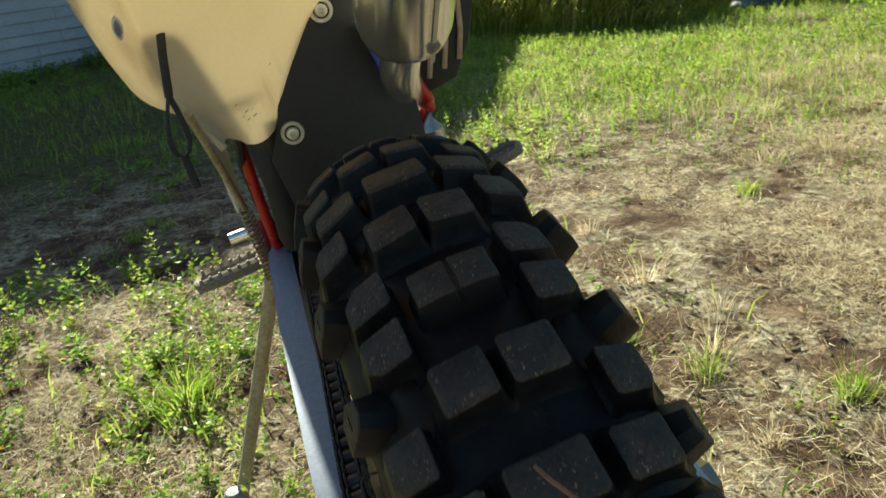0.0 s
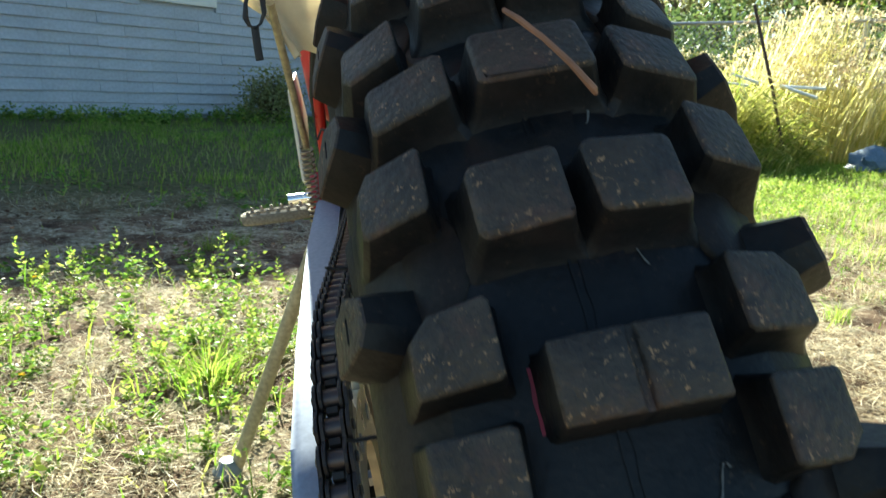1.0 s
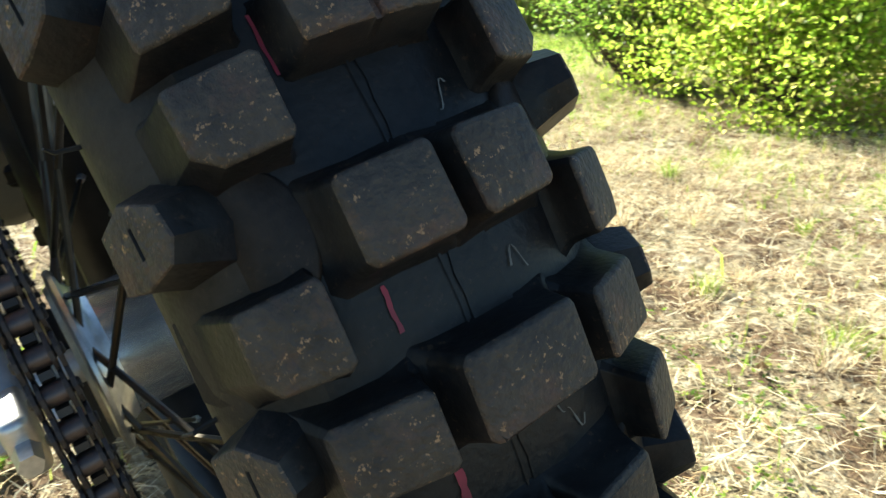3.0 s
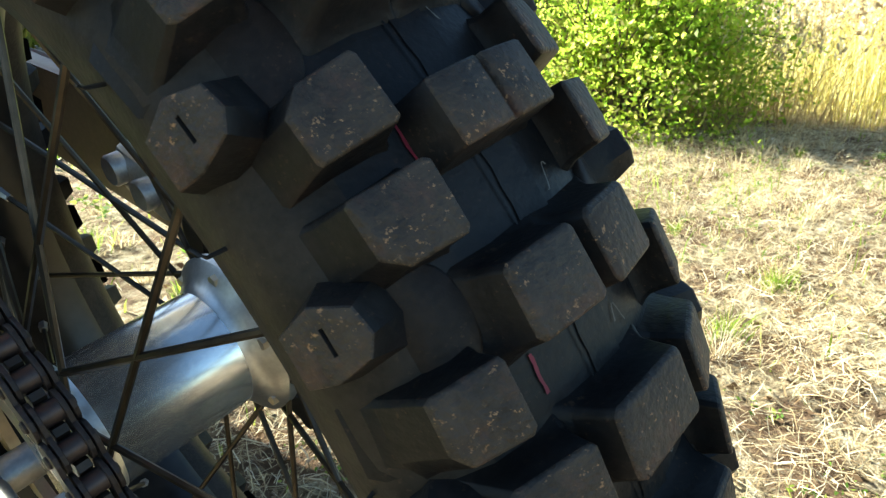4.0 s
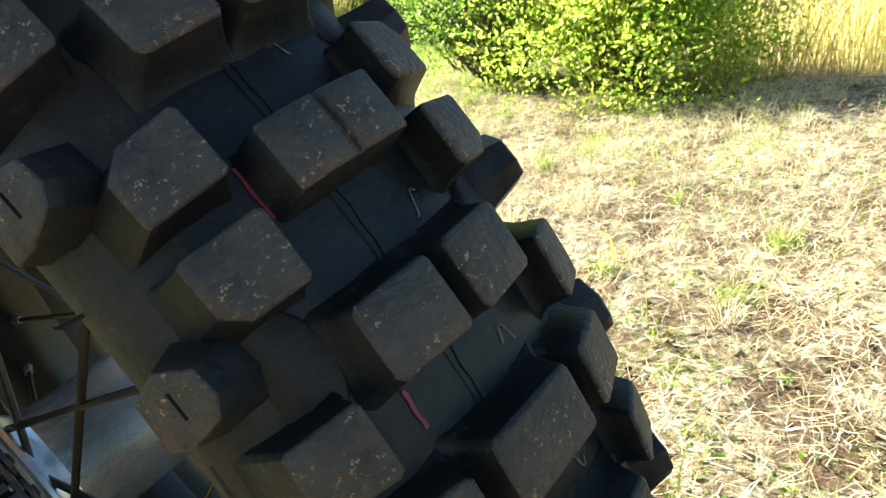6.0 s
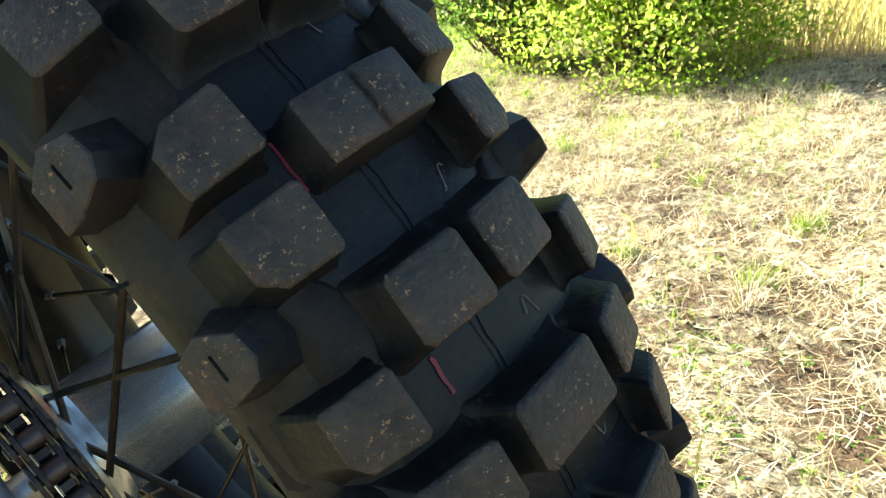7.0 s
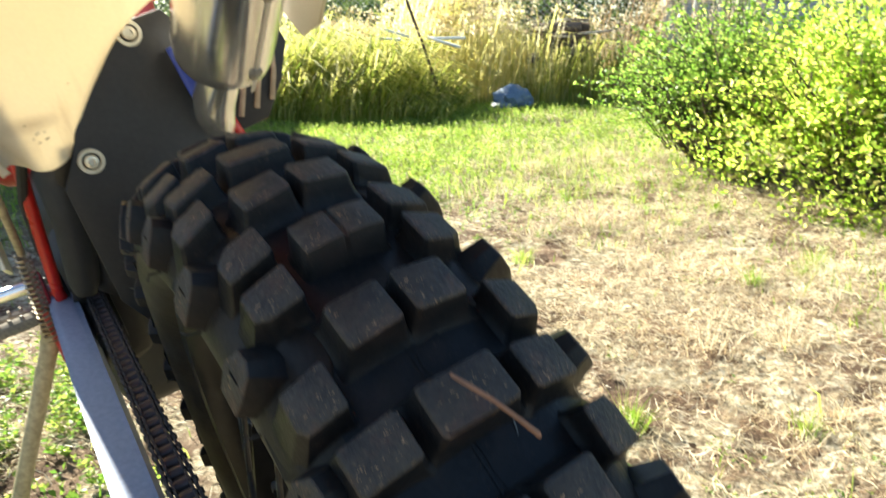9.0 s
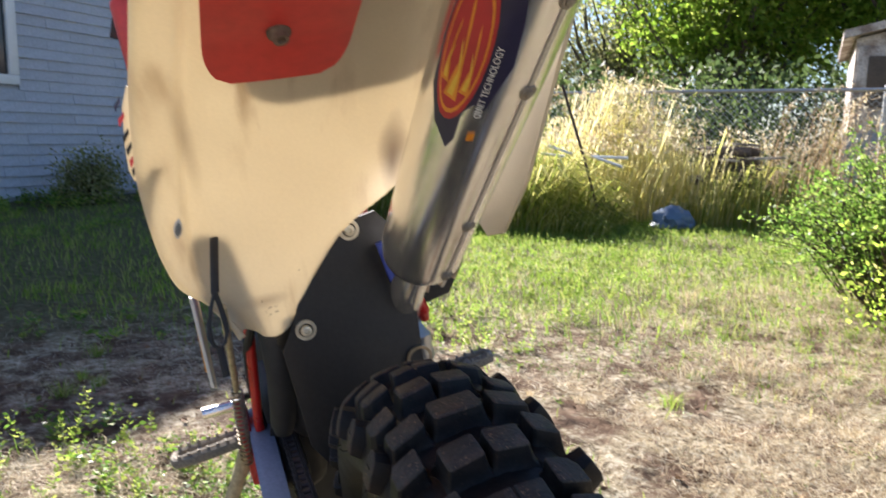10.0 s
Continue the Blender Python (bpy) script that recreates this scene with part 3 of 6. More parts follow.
def grooved_mesh(name, wide, half, groove, deep):
    """A centre block split by a shallow groove that runs round the wheel."""
    b = bmesh.new()
    xs = [-wide - 0.0035, -wide - 0.001, -wide, -wide + 0.0012, -wide * 0.5, -groove - 0.0008, -groove, -groove * 0.6]
    xs += [-x for x in xs[::-1]]
    low = {0: -1.0, 1: -0.6, 2: -0.0011, 6: -0.0008, 7: -deep}
    rows = []
    for d, cap in ((-half - 0.42, -1.0), (-half - 0.14, -0.6), (-half, -0.0011), (-half + 0.16, 0.0), (-0.4, 0.0), (0.4, 0.0), (half - 0.16, 0.0), (half, -0.0011), (half + 0.14, -0.6), (half + 0.42, -1.0)):
        row = []
        for j, x in enumerate(xs):
            dip = min(cap, low.get(min(j, 15 - j), 0.0))
            if abs(d) > half - 0.1:
                x *= 0.965
            r = floor_at(x) - 0.0015 if dip == -1.0 else floor_at(x) + 0.0025 if dip == -0.6 else crown(x) + dip
            row.append(b.verts.new(spot(x, r, d)))
        rows.append(row)
    for i, (a, c) in enumerate(zip(rows, rows[1:])):
        for j in range(15):
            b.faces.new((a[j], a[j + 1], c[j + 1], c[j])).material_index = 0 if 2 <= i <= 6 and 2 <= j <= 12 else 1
    bmesh.ops.recalc_face_normals(b, faces=b.faces)
    me = bpy.data.meshes.new(name)
    b.to_mesh(me)
    b.free()
    me.materials.append(RUBBER)
    me.materials.append(SHADED_KNOB_SIDE)
    me.shade_smooth()
    me.set_sharp_from_angle(angle=radians(62))
    return me


def shoulder_mesh(name, side):
    """The outermost block: a six-cornered face that looks outwards, with a narrow slit, on a broad flaring foot."""
    b = bmesh.new()
    face = [(0.0670, 0.2970, -1.15), (0.0672, 0.2970, 1.62), (0.0640, 0.3060, 1.86), (0.0590, 0.3158, 1.38), (0.0570, 0.3185, 0.50), (0.0576, 0.3173, -0.85), (0.0626, 0.3082, -1.72)]
    foot = [(0.0524, 0.2850, -1.70), (0.0524, 0.2850, 2.15), (0.0512, 0.2975, 2.85), (0.0440, 0.3085, 2.30), (0.0415, 0.3105, 0.70), (0.0425, 0.3095, -1.45), (0.0506, 0.2995, -2.75)]
    middle = tuple(sum(p[k] for p in face) / 7 for k in range(3))
    def ring(f, sink=0.0, shrink=0.0):
        out = []
        for p, q in zip(face, foot):
            m = [u + (v - u) * f for u, v in zip(p, q)]
            m = [u + (v - u) * shrink for u, v in zip(m, middle)]
            out.append(b.verts.new(spot(side * (m[0] - sink), m[1] - sink * 0.45, m[2])))
        return out
    rings = [ring(1.04, 0.001), ring(0.80, 0.0022), ring(0.52, 0.0022), ring(0.25, 0.0012), ring(0.02, 0.0005), ring(0.0, 0.0002, 0.03), ring(0.0, 0.0, 0.09)]
    for i, (a, c) in enumerate(zip(rings, rings[1:])):
        for j in range(7):
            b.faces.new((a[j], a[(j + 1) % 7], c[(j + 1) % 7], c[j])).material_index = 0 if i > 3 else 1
    # the slit: a short trench across the face
    ends = []
    for d in (-0.66, 0.70):
        ends.append([spot(side * x, r, d) for x, r in ((0.0624, 0.3080), (0.0618, 0.3091))])
    lip = [ends[0][0], ends[1][0], ends[1][1], ends[0][1]]
    up = [b.verts.new(p) for p in lip]
    dn = [b.verts.new(p - Vector((side * 0.0035, 0, 0))) for p in lip]
    for q in range(4):
        b.faces.new((up[q], dn[q], dn[(q + 1) % 4], up[(q + 1) % 4])).material_index = 1
    b.faces.new(dn).material_index = 1
    t = rings[-1]
    for f in ((t[0], t[1], up[1], up[0]), (t[1], t[2], up[1]), (t[2], t[3], up[2], up[1]), (t[3], t[4], up[2]), (t[4], t[5], up[3], up[2]), (t[5], t[6], up[3]), (t[6], t[0], up[0], up[3])):
        b.faces.new(f)
    bmesh.ops.recalc_face_normals(b, faces=b.faces)
    me = bpy.data.meshes.new(name)
    b.to_mesh(me)
    b.free()
    me.materials.append(RUBBER)
    me.materials.append(SHADED_KNOB_SIDE)
    me.shade_smooth()
    me.set_sharp_from_angle(angle=radians(34))
    return me


def tie_pad(name, side):
    """A low raised web with a rounded inner edge, between the blocks beside a pair and the shoulder block."""
    b = bmesh.new()
    grid = []
    for i in range(9):
        f = i / 8
        d = -2.6 + 5.6 * f
        inner = 0.0345 - 0.0060 * math.sin(math.pi * f) ** 0.7
        row = []
        for x, lift in ((inner - 0.0012, -0.0010), (inner, 0.0012), (inner + 0.0012, 0.0019), (0.040, 0.0019), (0.0445, 0.0014), (0.049, -0.0015)):
            row.append(b.verts.new(spot(side * x, floor_at(x) + lift, d)))
        grid.append(row)
    for p, q in zip(grid, grid[1:]):
        for j in range(5):
            b.faces.new((p[j], p[j + 1], q[j + 1], q[j]))
    bmesh.ops.recalc_face_normals(b, faces=b.faces)
    me = bpy.data.meshes.new(name)
    b.to_mesh(me)
    b.free()
    me.materials.append(PAD_RUBBER)
    me.shade_smooth()
    return me


OFFSET = -0.010  # the rim sits a little to the left of the tread's middle
RIGHT_WALL = [(0.018, 0.2475), (0.0268, 0.2520), (0.0375, 0.2542), (0.0450, 0.2615), (0.0505, 0.2715), (0.0540, 0.2815), (0.0560, 0.2910)]
outer = RIGHT_WALL + CARCASS[6:] + [(-x, r) for x, r in CARCASS[:-1][::-1]]
tyre = part("tyre", lathe(outer, 180), SHADED_CARCASS, motorcycle, "worn black knobbly tyre dusted with dry soil")
tyre.data.materials.append(LIT_SIDEWALL)
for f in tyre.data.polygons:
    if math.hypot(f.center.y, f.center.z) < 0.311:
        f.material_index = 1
WIDE = grooved_mesh("knob", 0.0182, 1.60, 0.0013, 0.0022)
jit = random.Random(8)
def worn(outline, skirt=0.0, flare=0.0024):
    """Three worn versions of a block, each a little out of true."""
    out = []
    for k in range(3):
        o = [(x + jit.uniform(-0.0004, 0.0004), d + jit.uniform(-0.06, 0.06)) for x, d in outline]
        out.append(knob_mesh("knob", o, jit.uniform(0, 0.0007), skirt, flare))
    return out


SIDES = (-1, 1)
NARROW = worn(cut(-0.0166, 0.0166, 1.84, 0.0016))
PAIR = {s: worn(cut(s * 0.0028, s * 0.0262, 1.86, 0.0016)) for s in SIDES}
NEAR_A = {s: worn(cut(s * 0.0274, s * 0.0476, 1.72, 0.0012, near=(0.0056, 0.95)), 0.0022, 0.0012) for s in SIDES}
NEAR_B = {s: worn(cut(s * 0.0274, s * 0.0476, 1.76, 0.0012, far=(0.0056, 0.80)), 0.0022, 0.0012) for s in SIDES}
MID = {s: worn(cut(s * 0.0242, s * 0.0476, 1.74, 0.0016), 0.0) for s in SIDES}
FAR_A = {s: worn(cut(s * 0.0355, s * 0.0540, 1.82, 0.0014, far=(0.0030, 0.9)), -0.0020, 0.0018) for s in SIDES}
FAR_B = {s: worn(cut(s * 0.0355, s * 0.0540, 1.82, 0.0014, near=(0.0030, 0.9)), -0.0020, 0.0018) for s in SIDES}
SHOULDER = {s: shoulder_mesh("knob", s) for s in SIDES}
TIE = {s: tie_pad("tie_pad", s) for s in SIDES}
STEP = 360 / 22
TREAD_SHIFT = 0.0012
def knob(me, deg, name="knob"):
    ob = new(name, jit.choice(me) if isinstance(me, list) else me)
    ob.parent = tyre
    ob.location = (TREAD_SHIFT, 0, 0)
    ob.rotation_euler = (radians(deg), 0, 0)


WHEEL_TURN = 48.16
for i in range(11):
    wide = WHEEL_TURN - 11.3 + STEP * (2 * i + 1)
    narrow = wide + STEP
    knob(WIDE, wide)
    knob(NARROW, narrow - 0.15)
    for s in SIDES:
        for d in (wide + STEP * 0.5, narrow + STEP * 0.5):
            knob(PAIR[s], d)
        knob(NEAR_A[s], wide - 2.35)
        knob(NEAR_B[s], wide + 2.75)
        knob(FAR_A[s], narrow - 5.2)
        knob(MID[s], narrow + 0.1)
        knob(FAR_B[s], narrow + 5.75)
        for d in (wide - 5.15, wide + 5.4, narrow - 0.4):
            knob(SHOULDER[s], d)
        for d in (wide - 7.4, wide + 7.1):
            knob(TIE[s], d, "tie_pad")

# red lines and chalk scrawls left on the carcass, and a twig caught on it
def ribbon(deg_x, width, lift=0.0006):
    bm = bmesh.new()
    prev = None
    for x, d, w in deg_x:
        r = floor_at(x) + lift
        a, b = bm.verts.new(spot(x - width * w / 2, r, d)), bm.verts.new(spot(x + width * w / 2, r, d))
        if prev:
            bm.faces.new((prev[0], prev[1], b, a))
        prev = (a, b)
    return bm


rnd = random.Random(3)
MARK = material("red_mark", (0.20, 0.010, 0.03), 0.6, vary=0.3, scale=90)
CHALK = material("chalk_mark", (0.13, 0.125, 0.115), 0.8, vary=0.4, scale=90)
for d0, d1, w in ((51.9, 54.7, 0.8), (64.1, 66.2, 0.9), (72.7, 75.0, 1.7), (43.0, 45.2, 0.5), (35.4, 37.6, 0.4), (81.0, 83.0, 1.2)):
    part("red_stripe", ribbon([(-0.0196 + 0.0002 * math.sin(k * 1.1), d0 + (d1 - d0) * k / 8, w * (0.7 + 0.5 * rnd.random())) for k in range(9)], 0.0014), MARK, tyre, "faded red paint line")
for d, x in ((39.3, 0.0158), (47.7, 0.0136), (57.7, 0.0163), (65.7, 0.0165), (73.9, 0.018), (72.6, 0.0113)):
    pts = []
    for k in range(9):
        a = k * 0.9 + d
        pts.append((x + 0.0026 * (k / 4 - 1), d + 0.7 * math.sin(k * 0.55 + d), 0.35 + rnd.random() * 0.6))
    part("chalk_scrawl", ribbon(pts, 0.0008), CHALK, tyre, "faint chalk scrawl")
# moulding seam with its thin flash
for x in (-0.0035,):
    part("mould_seam", ribbon([(x + 0.0002 * math.sin(k * 3.3), 2.0 * k, 0.8 + 0.4 * rnd.random()) for k in range(181)], 0.0006, 0.0007), SHADED_CARCASS, tyre)
part("mould_band", ribbon([(0.0045 + 0.0003 * math.sin(k * 5.3), 1.0 * k, 0.92 + 0.08 * (k % 2)) for k in range(361)], 0.0125, 0.0006), SHADED_CARCASS, tyre)

# thin rubber hairs left by the mould on the flank
for k in range(26):
    d, sgn = 13.8 * k + rnd.uniform(-3, 3), -1
    a = spot(sgn * 0.0592, 0.2855, d)
    part("spew", tube([a, a + Vector((sgn * 0.006, rnd.uniform(-0.002, 0.002), 0.001)), a + Vector((sgn * 0.008, rnd.uniform(-0.005, 0.005), rnd.uniform(-0.003, 0.004)))], [0.0007, 0.0006, 0.0004], 5), STRAP, tyre)

# ---- wheel ----
rim_sec = [(-0.036, 0.2530), (-0.0345, 0.2440), (-0.029, 0.2395), (-0.020, 0.2360), (-0.010, 0.2320), (0.0, 0.2310), (0.010, 0.2320), (0.020, 0.2360), (0.029, 0.2395), (0.0345, 0.2440), (0.036, 0.2530), (0.032, 0.2530), (0.030, 0.2470), (0.0, 0.2400), (-0.030, 0.2470), (-0.032, 0.2530)]
rim = part("rim", lathe([(x + OFFSET, r) for x, r in rim_sec], 120, closed_profile=True), BLACK_METAL, motorcycle, "black anodised wheel rim")
hub_sec = [(-0.064, 0.013), (-0.064, 0.0400), (0.0222, 0.0400), (0.0222, 0.013)]
hub = part("hub", lathe(hub_sec, 72), ALUMINIUM, motorcycle, "polished aluminium wheel hub")
LEFT_FLANGE = [(-0.0615, 0.013), (-0.0620, 0.0406), (-0.0645, 0.0420), (-0.0675, 0.0445), (-0.0700, 0.0500), (-0.0718, 0.0555), (-0.0732, 0.0572), (-0.0755, 0.0572), (-0.0768, 0.0555), (-0.0774, 0.0490), (-0.0800, 0.0470), (-0.0800, 0.013)]
RIGHT_FLANGE = [(0.0205, 0.013), (0.0210, 0.0403), (0.0235, 0.0414), (0.0270, 0.0442), (0.0310, 0.0490), (0.0340, 0.0540), (0.0360, 0.0562), (0.0430, 0.0562), (0.0450, 0.0545), (0.0470, 0.0480), (0.0640, 0.0460), (0.0800, 0.0430), (0.0800, 0.013)]
for sec in (LEFT_FLANGE, RIGHT_FLANGE):
    flange = part("hub_flange", lathe(sec, 72), FLANGE, hub, "matt cast hub flange")
for k in range(6):
    bolt = part("disc_bolt", lathe([(-0.0035, 0.0), (-0.0035, 0.0042), (0.006, 0.0046), (0.006, 0.0)], 6), SPROCKET, flange, "pale brass-coloured bolt")
    bolt.location = spot(0.0330, 0.0485, 60 * k + 12)
part("axle", lathe([(-0.146, 0.0), (-0.146, 0.0105), (0.152, 0.0105), (0.152, 0.0)], 24), CAST, motorcycle)
for side, x in ((-1, -0.1415), (1, 0.146)):
    bm = lathe([(x - 0.006, 0.0), (x - 0.006, 0.0155), (x + 0.006, 0.0165), (x + 0.006, 0.0)], 6)
    part("axle_nut", bm, SPROCKET, motorcycle)
for i in range(36):
    side = -1 if i % 2 else 1
    lead = 1 if (i // 2) % 2 else -1
    rim_a = 10.0 * i + 9.5
    a = spot(-0.0712 if side < 0 else 0.0395, 0.0530, rim_a + lead * 40)
    b = spot(side * 0.006 + OFFSET, 0.2325, rim_a)
    part("spoke", tube([a + (b - a) * -0.02, a, a.lerp(b, 0.5), b], 0.0020, 7), SPOKE_STEEL, rim)
    part("nipple", tube([b + (a - b) * 0.055, b + (a - b) * 0.02, b], [0.0031, 0.0034, 0.0040], 6), CAST, rim)
# ---- sprocket ----
def gear(teeth, tip, root, hole, x0, x1):
    """A toothed ring about the axle."""
    bm = bmesh.new()
    out = []
    for k in range(teeth):
        for f, r in ((0.0, root), (0.22, root), (0.40, tip), (0.60, tip), (0.78, root)):
            out.append((k + f, r))
    n = len(out)
    rings = []
    for x in (x0, x1):
        rings.append(([bm.verts.new(spot(x, r, 360 * k / teeth)) for k, r in out], [bm.verts.new(spot(x, hole, 360 * k / teeth)) for k, r in out]))
    (oa, ia), (ob_, ib) = rings
    for k in range(n):
        j = (k + 1) % n
        bm.faces.new((oa[k], oa[j], ia[j], ia[k]))
        bm.faces.new((ob_[k], ob_[j], ib[j], ib[k]))
        bm.faces.new((oa[k], oa[j], ob_[j], ob_[k]))
        bm.faces.new((ia[k], ia[j], ib[j], ib[k]))
    return bm


CH_X, CH_R = -0.092, 0.139
sprocket = part("sprocket", gear(55, 0.1418, 0.1338, 0.126, CH_X - 0.0027, CH_X + 0.0027), DARK_TEETH, motorcycle, "toothed ring of the rear sprocket, darkened for the shade between rollers")
for name, r0, r1 in (("sprocket_web", 0.099, 0.1285), ("sprocket_ring", 0.048, 0.080)):
    part(name, lathe([(CH_X - 0.0031, r0), (CH_X + 0.0031, r0), (CH_X + 0.0031, r1), (CH_X - 0.0031, r1)], 72, closed_profile=True), SPROCKET, sprocket, "pale alloy sprocket plate")
for k in range(6):
    d = 60 * k + 20
    bm = bmesh.new()
    quads = []
    for x in (CH_X - 0.0026, CH_X + 0.0026):
        quads.append([bm.verts.new(spot(x, 0.078, d - 13)), bm.verts.new(spot(x, 0.078, d + 13)), bm.verts.new(spot(x, 0.101, d + 17)), bm.verts.new(spot(x, 0.101, d - 5))])
    bm.faces.new(quads[0]); bm.faces.new(quads[1][::-1])
    for q in range(4):
        bm.faces.new((quads[0][q], quads[0][(q + 1) % 4], quads[1][(q + 1) % 4], quads[1][q]))
    part("sprocket_arm", bm, SPROCKET, sprocket)
    bm = lathe([(-0.0075, 0.0), (-0.0075, 0.0065), (0.004, 0.0065), (0.004, 0.0)], 6)
    bolt = part("bolt", bm, CAST, sprocket)
    bolt.location = spot(CH_X, 0.067, d)
# brake disc and caliper
part("brake_disc", gear(24, 0.1215, 0.1165, 0.092, 0.0760, 0.0800), BLACK_METAL, motorcycle, "dark steel brake disc")
part("disc_carrier", gear(6, 0.096, 0.060, 0.040, 0.0762, 0.0796), BLACK_METAL, motorcycle)

# ---- chain ----
FRONT = (0.53, 0.095, 0.036)
def chain_path():
    """Pins along the chain's loop, one pitch apart."""
    fy, fz, fr = FRONT
    d = math.hypot(fy, fz)
    base = math.atan2(fz, fy)
    off = math.asin((CH_R - fr) / d)
    ta = base - off + math.pi / 2
    tb = base + off - math.pi / 2
    A = (CH_R * math.cos(ta), CH_R * math.sin(ta))
    B = (fy + fr * math.cos(ta), fz + fr * math.sin(ta))
    C = (fy + fr * math.cos(tb), fz + fr * math.sin(tb))
    D = (CH_R * math.cos(tb), CH_R * math.sin(tb))
    def arc(cy, cz, r, a0, a1, n):
        return [(cy + r * math.cos(a0 + (a1 - a0) * k / n), cz + r * math.sin(a0 + (a1 - a0) * k / n)) for k in range(n + 1)]
    sag = [(A[0] + (B[0] - A[0]) * k / 60, A[1] + (B[1] - A[1]) * k / 60 - 0.004 * math.sin(math.pi * k / 60)) for k in range(1, 60)]
    sag2 = [(C[0] + (D[0] - C[0]) * k / 60, C[1] + (D[1] - C[1]) * k / 60 - 0.012 * math.sin(math.pi * k / 60)) for k in range(1, 60)]
    line = arc(0, 0, CH_R, ta, tb + 2 * math.pi, 400) + sag2[::-1] + arc(fy, fz, fr, tb, ta, 60) + sag[::-1]
    out, need, total = [line[0]], 0.015875, 0.0
    for p, q in zip(line, line[1:]):
        seg = math.hypot(q[0] - p[0], q[1] - p[1])
        while total + seg >= need * len(out):
            f = (need * len(out) - total) / seg
            out.append((p[0] + (q[0] - p[0]) * f, p[1] + (q[1] - p[1]) * f))
        total += seg
    return out


def link_plate(bm, x0, x1, r=0.0081, waist=0.0052):
    """A figure-of-eight side plate."""
    out = []
    p = 0.015875 / 2
    for sgn in (1, -1):
        for k in range(9):
            a = radians(-112 + 28 * k)
            out.append((sgn * (p + r * math.cos(a)), sgn * r * math.sin(a)))
        out.append((0, sgn * waist))
    slab(out, x1 - x0, "x", x0, 0.0004, bm)


def link_mesh(outer):
    bm = bmesh.new()
    for s in (-1, 1):
        a, b = (0.0068, 0.0088) if outer else (0.0040, 0.0060)
        link_plate(bm, min(s * a, s * b), max(s * a, s * b))
    me = bpy.data.meshes.new("link")
    bmesh.ops.recalc_face_normals(bm, faces=bm.faces)
    bm.to_mesh(me)
    bm.free()
    me.materials.append(CHAIN_STEEL)
    return me


pins = chain_path()
sprocket.rotation_euler = (math.atan2(-pins[0][0], pins[0][1]), 0, 0)
bm = bmesh.new()
for y, z in pins:
    tube([(CH_X - 0.0102, y, z), (CH_X - 0.0096, y, z), (CH_X + 0.0096, y, z), (CH_X + 0.0102, y, z)], [0.0020, 0.0028, 0.0028, 0.0020], 10, bm)
chain = part("chain", bm, CHAIN_STEEL, motorcycle, "dark oily roller chain")
roll_bm = lathe([(-0.0042, 0.0), (-0.0042, 0.0051), (0.0042, 0.0051), (0.0042, 0.0)], 12)
roll_me = bpy.data.meshes.new("roller")
roll_bm.to_mesh(roll_me); roll_bm.free()
roll_me.materials.append(ROLLER_STEEL)
roll_me.shade_smooth(); roll_me.set_sharp_from_angle(angle=radians(62))
links = [link_mesh(False), link_mesh(True)]
for k, ((y0, z0), (y1, z1)) in enumerate(zip(pins, pins[1:] + pins[:1])):
    if math.hypot(y1 - y0, z1 - z0) > 0.02:
        continue
    ob = new("link", links[k % 2])
    ob.parent = chain
    ob.location = (CH_X, (y0 + y1) / 2, (z0 + z1) / 2)
    ob.rotation_euler = (math.atan2(z1 - z0, y1 - y0), 0, 0)
    ob = new("roller", roll_me)
    ob.parent = chain
    ob.location = (CH_X, y0, z0)

# ---- swingarm ----
ARM = [(-0.028, -0.014), (-0.018, -0.022), (0.05, -0.028), (0.16, -0.020), (0.36, 0.010), (0.58, 0.045), (0.62, 0.075), (0.60, 0.126), (0.46, 0.134), (0.30, 0.118), (0.12, 0.080), (0.02, 0.046), (-0.018, 0.027), (-0.028, 0.013)]
swingarm = part("swingarm", slab(ARM, 0.030, "x", -0.1395, 0.008), SWINGARM, motorcycle, "brushed aluminium swingarm")
part("swingarm_beam", slab([(a, b) for a, b in ARM if a > 0.04], 0.026, "x", 0.112, 0.008), DARK_ARM, swingarm, "dark brown-grey swingarm beam")
end = part("axle_block", slab([(-0.048, -0.016), (-0.040, -0.024), (0.050, -0.027), (0.056, 0.0), (0.050, 0.035), (-0.040, 0.025), (-0.048, 0.016)], 0.031, "x", 0.1095, 0.005), CAST, swingarm, "silver cast axle block")
part("adjuster", tube([(0.125, -0.045, 0.0), (0.125, -0.066, 0.0)], 0.0055, 8), CAST, end)
part("adjuster_bolt", lathe([(-0.012, 0.0), (-0.012, 0.0065), (0.0, 0.0080), (0.004, 0.0080), (0.004, 0.0)], 6), CAST, end).location = (0.108, 0.032, -0.020)
lug = part("axle_block", box((0.016, 0.040, 0.036), (-0.117, -0.040, 0.0), 0.005, segments=3), CAST, swingarm, "silver cast axle block")
part("adjuster", tube([(-0.117, -0.058, 0.0), (-0.117, -0.074, 0.0)], [0.0070, 0.0062], 6), CAST, lug)
part("chain_slider", slab([(0.40, 0.112), (0.62, 0.128), (0.64, 0.10), (0.63, 0.07), (0.40, 0.095)], 0.03, "x", -0.108, 0.003), BLACK_PLASTIC, swingarm)
part("chain_guide", slab([(0.06, -0.10), (0.16, -0.12), (0.16, -0.03), (0.06, -0.03)], 0.028, "x", -0.106, 0.004), BLACK_PLASTIC, swingarm)
caliper = part("brake_caliper", box((0.034, 0.075, 0.045), (0.088, 0.155, 0.062), 0.012, turn=Matrix.Rotation(radians(20), 3, "X")), CAST, motorcycle, "grey cast brake caliper")
